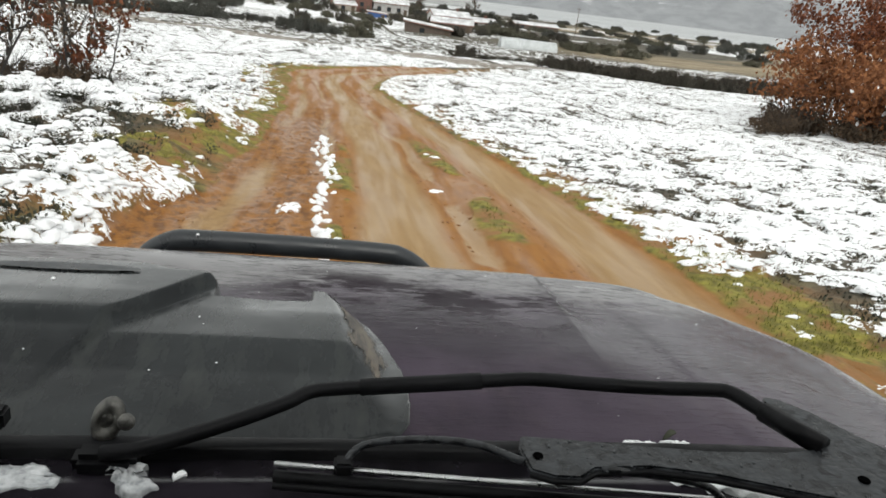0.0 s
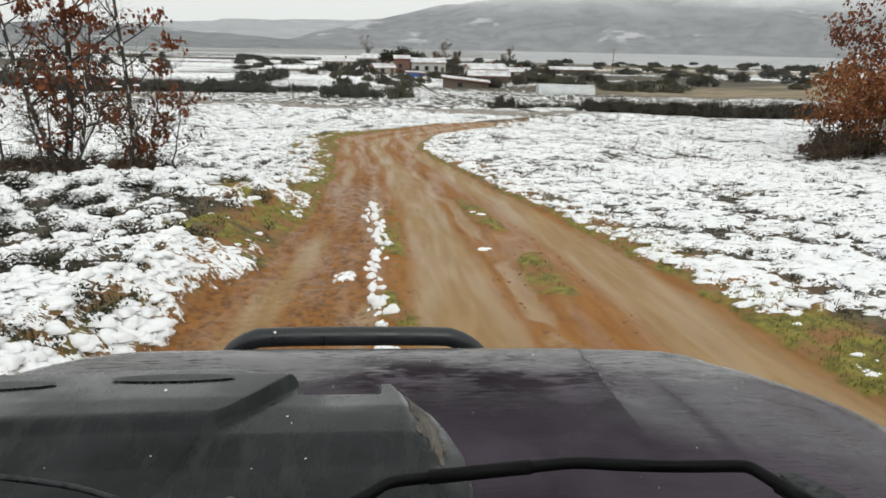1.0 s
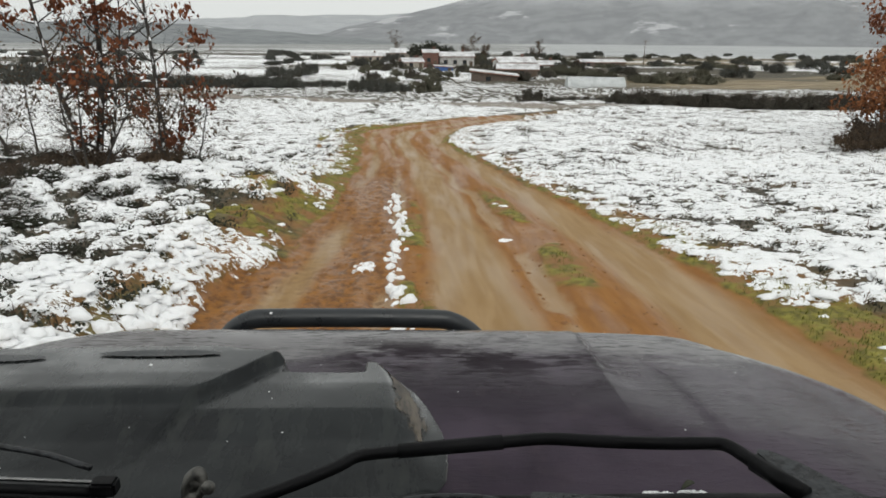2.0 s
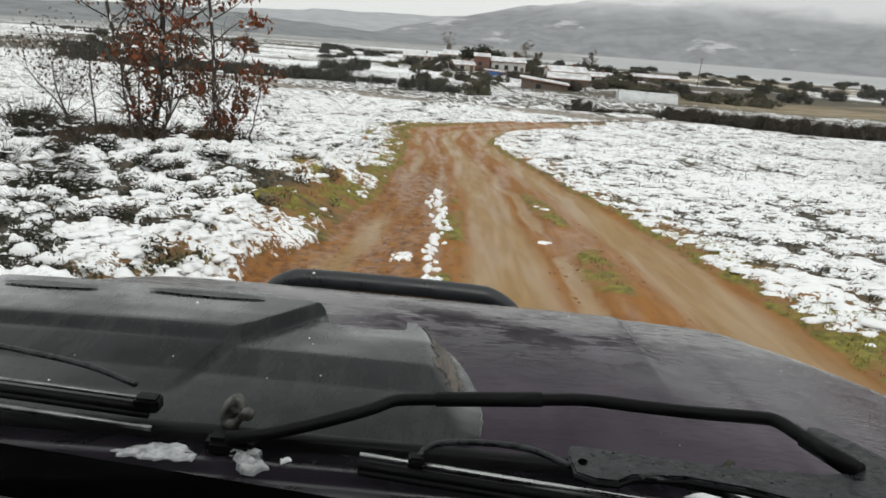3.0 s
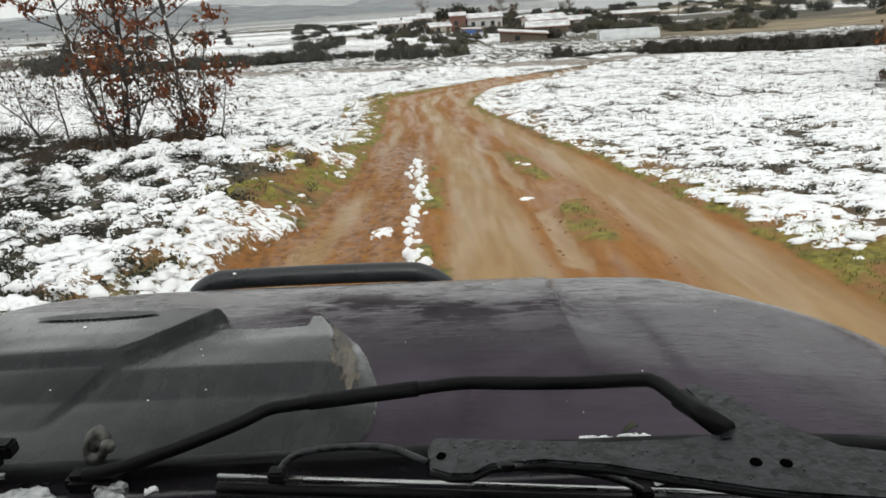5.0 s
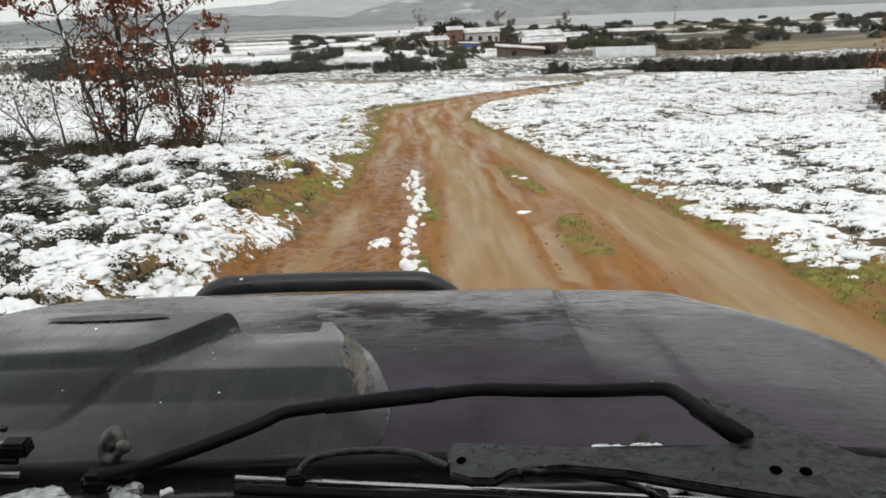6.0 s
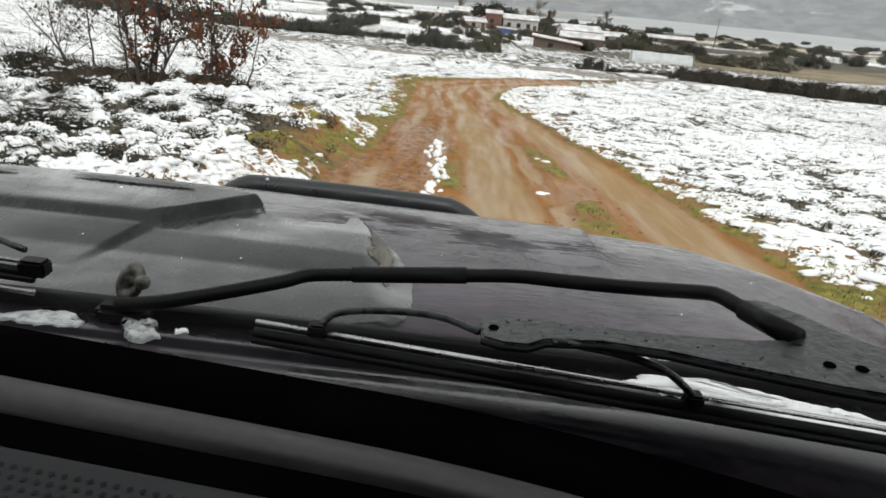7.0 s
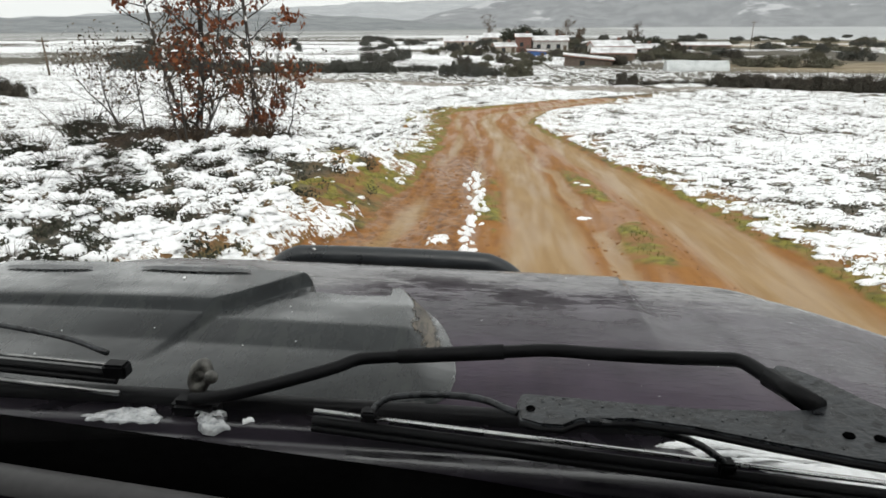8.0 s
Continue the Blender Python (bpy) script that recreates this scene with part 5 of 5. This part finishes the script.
# the pivot with its worn cap and nut
bm = bmesh.new()
rings, sides = 22, 10
for j in range(rings):
    a = 2 * math.pi * j / rings
    for k in range(sides):
        b = 2 * math.pi * k / sides
        q = 0.0135 + (0.0078 + 0.0014 * noise.noise((math.cos(a) * 2, math.sin(a) * 2, 3))) * math.cos(b)
        bm.verts.new((-0.345 + 0.92 * q * math.cos(a) + 0.004 * math.sin(a), 0.822 + 0.010 * math.sin(b) + 0.35 * q * math.sin(a), 1.118 + 1.30 * q * math.sin(a)))
bm.verts.ensure_lookup_table()
for j in range(rings):
    for k in range(sides):
        j2, k2 = (j + 1) % rings, (k + 1) % sides
        bm.faces.new([bm.verts[i] for i in (j * sides + k, j * sides + k2, j2 * sides + k2, j2 * sides + k)])
bmesh.ops.recalc_face_normals(bm, faces=bm.faces)
pivot = part("wiper_pivot", bm, worn, car, "worn grey pivot cap", True)
bm = bmesh.new()
bmesh.ops.create_uvsphere(bm, u_segments=12, v_segments=8, radius=0.0105)
bmesh.ops.translate(bm, vec=(-0.318, 0.802, 1.130), verts=bm.verts)
part("nut", bm, worn, pivot)
bm = bmesh.new()
bmesh.ops.create_uvsphere(bm, u_segments=12, v_segments=8, radius=0.0150)
bmesh.ops.scale(bm, vec=(0.95, 0.70, 1.3), verts=bm.verts)
bmesh.ops.translate(bm, vec=(-0.345, 0.824, 1.118), verts=bm.verts)
part("bore", bm, worn, pivot)
part("collar", boxed(-0.372, -0.30, 0.765, 0.800, 1.075, 1.105, bevel=0.008), rubber, pivot)


# ---- snow left on the vehicle ----
slush = surface("melting_slush", (0.24, 0.25, 0.26), (0.60, 0.61, 0.62), 55, 0.35, bump=0.5, grain=160)


def snow_patch(outline, zfun, thick, label, material=snow_mat):
    root_bm = bmesh.new()
    cx, cy = sum(p[0] for p in outline) / len(outline), sum(p[1] for p in outline) / len(outline)
    rings = []
    pts = rounded([(x, y, 0) for x, y in outline] + [(*outline[0], 0)], 6)[:-1]
    pts = [p + Vector((noise.noise((p.x * 90, p.y * 90, 1)), noise.noise((p.x * 90, p.y * 90, 7)), 0)) * 0.012 for p in pts]
    for s, h in ((1.0, -0.004), (0.96, 0.35), (0.90, 0.62), (0.80, 0.85), (0.65, 1.0), (0.45, 0.92), (0.22, 1.0)):
        rings.append([root_bm.verts.new((cx + (p.x - cx) * s, cy + (p.y - cy) * s, zfun(cx + (p.x - cx) * s, cy + (p.y - cy) * s)
                                         + (thick * h * (0.75 + 0.5 * noise.noise((p.x * 30, p.y * 30, s * 3)) + 0.35 * noise.noise((p.x * 140, p.y * 140, s * 9))) if h > 0 else h))) for p in pts])
    n = len(pts)
    for a, b in zip(rings[:-1], rings[1:]):
        for i in range(n):
            root_bm.faces.new((a[i], a[(i + 1) % n], b[(i + 1) % n], b[i]))
    root_bm.faces.new(rings[-1])
    ob = part("snow_patch", root_bm, material, None, "", True)
    ob.matrix_basis = CAR
    return tagged(ob, label, "snow", "snow on the vehicle")


cowl_z = lambda x, y: float(np.interp(y, [0.66, 0.675, 0.70, 0.76, 0.80], [1.092, 1.093, 1.089, 1.084, 1.079])) - bonnet_fall(x)
snow_patch([(-0.50, 0.748), (-0.46, 0.772), (-0.43, 0.785), (-0.40, 0.775), (-0.375, 0.752), (-0.40, 0.738), (-0.46, 0.735)], cowl_z, 0.005, "thin melting snow patch on the cowl", slush)
snow_patch([(-0.335, 0.765), (-0.31, 0.782), (-0.285, 0.772), (-0.295, 0.752), (-0.268, 0.738), (-0.30, 0.727), (-0.318, 0.745)], cowl_z, 0.012, "clump of wet snow under the wiper pivot", slush)
# white strip added in place of the sky mirrored in the wet cowl
snow_patch([(0.345, 0.768), (0.39, 0.796), (0.46, 0.800), (0.54, 0.782), (0.64, 0.764), (0.75, 0.742), (0.88, 0.715), (0.88, 0.655), (0.74, 0.670), (0.62, 0.694), (0.50, 0.722), (0.41, 0.746)], cowl_z, 0.012, "long strip of snow below the wiper arm")
snow_patch([(-0.262, 0.762), (-0.249, 0.764), (-0.245, 0.758), (-0.257, 0.755)], cowl_z, 0.006, "small crumb of snow on the cowl")
snow_patch([(0.352, 0.824), (0.372, 0.832), (0.400, 0.829), (0.415, 0.824), (0.400, 0.818), (0.372, 0.818)], lambda x, y: hood_z(x, y) + 0.003, 0.008, "thin strip of wet snow behind the wiper arm")
snow_patch([(0.418, 0.826), (0.440, 0.832), (0.468, 0.830), (0.474, 0.822), (0.446, 0.818)], lambda x, y: hood_z(x, y) + 0.003, 0.008, "thin strip of wet snow behind the wiper arm")
# a withered leaf stuck to the bonnet's rear edge
v, f = [], []
for i in range(9):
    t = i / 8
    w = 0.0055 * math.sin(math.pi * min(1.0, t * 0.92 + 0.06)) + 0.001
    for k in (-1, 0, 1):
        v.append((0.430 + 0.026 * t, 0.838 + 0.011 * t + k * w, hood_z(0.430 + 0.026 * t, 0.838 + 0.011 * t) + 0.003 + 0.009 * math.sin(2.6 * t) + 0.003 * abs(k)))
for i in range(8):
    f += [(3 * i + k, 3 * i + k + 1, 3 * i + k + 4, 3 * i + k + 3) for k in (0, 1)]
ob = link("withered_leaf", mesh_of("withered_leaf", v, f), dark_leaf, smooth=True)
ob.modifiers.new("thickness", "SOLIDIFY").thickness = 0.0012
ob.matrix_basis = CAR
tagged(ob, "curled dark brown leaf stuck to the wet bonnet", "leaf")
specks = []
rngs = random.Random(31)
for k in range(34):
    x, y = rngs.uniform(-0.9, 0.95), rngs.uniform(0.83, 1.6)
    r = rngs.uniform(0.0008, 0.0022) * (2.0 if k % 23 == 0 else 1)
    z = hood_z(x, y) + (scoop_z(x, y) + 0.004 if x < 0.04 and y < 1.42 and scoop_z(x, y) > 0.0005 else 0)
    v = [(x + r * math.cos(a), y + r * math.sin(a), z - 0.0005) for a in (0, 1.21, 2.5, 3.77, 5.0)] + [(x, y, z + r * 0.8)]
    specks.append((v, [(0, 1, 5), (1, 2, 5), (2, 3, 5), (3, 4, 5), (4, 0, 5)]))
v, f = merge(specks)
ob = link("snow_specks", mesh_of("snow_specks", v, f), snow_mat)
ob.matrix_basis = CAR
tagged(ob, "tiny snow specks lying on the bonnet", "snow", kind="stuff")

# ---- loose cover of the ground: snow clumps, heath twigs, grass, stones ----
def scatter(seed, count, x0, x1, y0, y1):
    r = np.random.RandomState(seed)
    x, y = r.uniform(x0, x1, count), y0 + (y1 - y0) * r.uniform(0, 1, count) ** 1.6
    z, m = layout(x, y)
    return x, y, z, m


rc = random.Random(8)
pieces = []
x, y, z, m = scatter(2, 5200, 1.6, 10, 3.2, 14)     # flat puffy pieces over the dark heath
for i in range(len(x)):
    if m["road"][i] < 0.12 and m["snow"][i] > 0.22:
        s = 0.018 + 0.062 * rc.random() ** 1.7
        pieces.append(clump(rc, s * rc.uniform(1.1, 2.1), s * rc.uniform(0.7, 1.1), s * rc.uniform(0.25, 0.42), x[i], y[i], z[i]))
x, y, z, m = scatter(3, 900, -2.6, 3.4, 3.2, 17)
for i in range(len(x)):
    if m["grass"][i] > 0.45 and m["road"][i] < 0.2 and rc.random() < 0.35:
        s = 0.012 + 0.05 * rc.random() ** 2
        pieces.append(clump(rc, s * rc.uniform(0.9, 1.6), s, s * rc.uniform(0.35, 0.6), x[i], y[i], z[i]))
x, y, z, m = scatter(9, 10000, -8.0, -1.4, 3.4, 12)
for i in range(len(x)):
    if m["road"][i] < 0.15 and m["grass"][i] < 0.4 and m["snow"][i] > 0.44:
        s = 0.012 + 0.052 * rc.random() ** 2.2
        pieces.append(clump(rc, s * rc.uniform(0.9, 1.7), s * rc.uniform(0.75, 1.1), s * rc.uniform(0.35, 0.8), x[i], y[i], z[i] + s * rc.uniform(0.0, 0.6)))
for k in range(130):     # a row of clumps between the wheel tracks
    yy = 4.0 + 6.0 * rc.random() ** 1.2
    xx = -0.05 + 0.05 * math.sin(yy * 1.9) + rc.gauss(0, 0.05)
    s = 0.014 + 0.046 * rc.random() ** 1.6
    pieces.append(clump(rc, s * 1.05, s * 1.2, s * 0.95, xx, yy, ground_height(xx, yy)))
for xx, yy, s in ((1.15, 7.0, 0.05), (1.22, 7.03, 0.035), (1.42, 8.7, 0.04), (1.33, 8.9, 0.03)):
    pieces.append(clump(rc, s * 1.5, s, s * 0.5, xx, yy, ground_height(xx, yy)))
v, f = merge(pieces)
tagged(link("snow_clumps", mesh_of("snow_clumps", v, f), snow_mat, smooth=True), "rounded clumps of wet snow on the heath", "snow", kind="stuff")


def blades(seed, spots, lo, hi, width, lean):
    r = random.Random(seed)
    v, f = [], []
    for x, y, z in spots:
        for _ in range(r.randint(3, 6)):
            h, a = r.uniform(lo, hi), r.uniform(0, 6.283)
            dx, dy = math.cos(a), math.sin(a)
            px, py = x + r.gauss(0, 0.04), y + r.gauss(0, 0.04)
            l = r.uniform(0.2, 1.0) * lean * h
            w = width * r.uniform(0.7, 1.3)
            n = len(v)
            v += [(px - dy * w, py + dx * w, z - 0.01), (px + dy * w, py - dx * w, z - 0.01), (px + dx * l * 0.4 + dy * w * 0.7, py + dy * l * 0.4 - dx * w * 0.7, z + h * 0.6),
                  (px + dx * l * 0.4 - dy * w * 0.7, py + dy * l * 0.4 + dx * w * 0.7, z + h * 0.6), (px + dx * l, py + dy * l, z + h)]
            f += [(n, n + 1, n + 2, n + 3), (n + 3, n + 2, n + 4)]
    return v, f


x, y, z, m = scatter(4, 9000, -12, 14, 3.2, 26)
twigs = [(x[i], y[i], z[i]) for i in range(len(x)) if m["road"][i] < 0.2 and m["snow"][i] < 0.52 and m["grass"][i] < 0.45]
v, f = blades(1, twigs[:6000], 0.02, 0.10, 0.005, 1.5)
tagged(link("heath_twigs", mesh_of("heath_twigs", v, f), brown_leaf), "dark heath twigs poking out of the snow", "heather", kind="stuff")
rh = random.Random(23)
lobes = []
x, y, z, m = scatter(14, 9000, -9, 9, 3.3, 17)
for i in range(len(x)):
    if m["road"][i] < 0.1 and m["grass"][i] < 0.3 and m["snow"][i] < (0.46 if x[i] < 0 else 0.40):
        q = rh.uniform(0.04, 0.12) * (1.0 if x[i] < 0 else 0.6)
        lobes.append(((x[i], y[i], z[i] + 0.5 * q), (q, q, q * 0.7)))
v, f = leaf_cloud(rh, min(26000, 16 * len(lobes)), 0.032, lobes)
tagged(link("low_heather", mesh_of("low_heather", v, f), dark_leaf), "dark low heather between the patches of snow", "heather", kind="stuff")
x, y, z, m = scatter(5, 16000, -4, 4.5, 3.2, 24)
green = [(x[i], y[i], z[i]) for i in range(len(x)) if m["grass"][i] > 0.42 and m["road"][i] < 0.3]
v, f = blades(2, green[:5200], 0.012, 0.04, 0.003, 1.6)
tagged(link("verge_grass", mesh_of("verge_grass", v, f), green_blade), "short yellow-green grass along the verge", "grass", kind="stuff")
x, y, z, m = scatter(6, 1500, -30, 30, 11, 42)
dry = [(x[i], y[i], z[i]) for i in range(len(x)) if m["road"][i] < 0.1 and m["gravel"][i] < 0.2]
v, f = blades(3, dry, 0.03, 0.15, 0.006, 1.5)
tagged(link("dry_stalks", mesh_of("dry_stalks", v, f), brown_leaf), "thin dead stalks standing in the snowy field", "heather", kind="stuff")
pieces = []
x, y, z, m = scatter(7, 800, -1.6, 2.8, 3.2, 15)
for i in range(len(x)):
    if m["road"][i] > 0.6 and m["track"][i] < 0.55:
        s = 0.003 + 0.012 * rc.random() ** 2.5
        pieces.append(clump(rc, s, s * 0.8, s * 0.7, x[i], y[i], z[i]))
v, f = merge(pieces)
tagged(link("clay_pebbles", mesh_of("clay_pebbles", v, f), pebble_mat, smooth=True), "small wet clay pebbles on the track", "stones", kind="stuff")
pieces = []
x, y, z, m = scatter(11, 3600, -1.9, 2.3, 3.4, 10.5)
for i in range(len(x)):
    if m["road"][i] > 0.5 and m["track"][i] < 0.45 and rc.random() < (0.42 if x[i] < 0.1 else 0.20):
        s = 0.005 + 0.022 * rc.random() ** 3
        pieces.append(clump(rc, s * 1.2, s, s * 0.9, x[i], y[i], z[i] - 0.2 * s))
v, f = merge(pieces)
tagged(link("clay_clods", mesh_of("clay_clods", v, f), clod_mat, smooth=True), "red-brown clods on the eroded side of the track", "soil", kind="stuff")
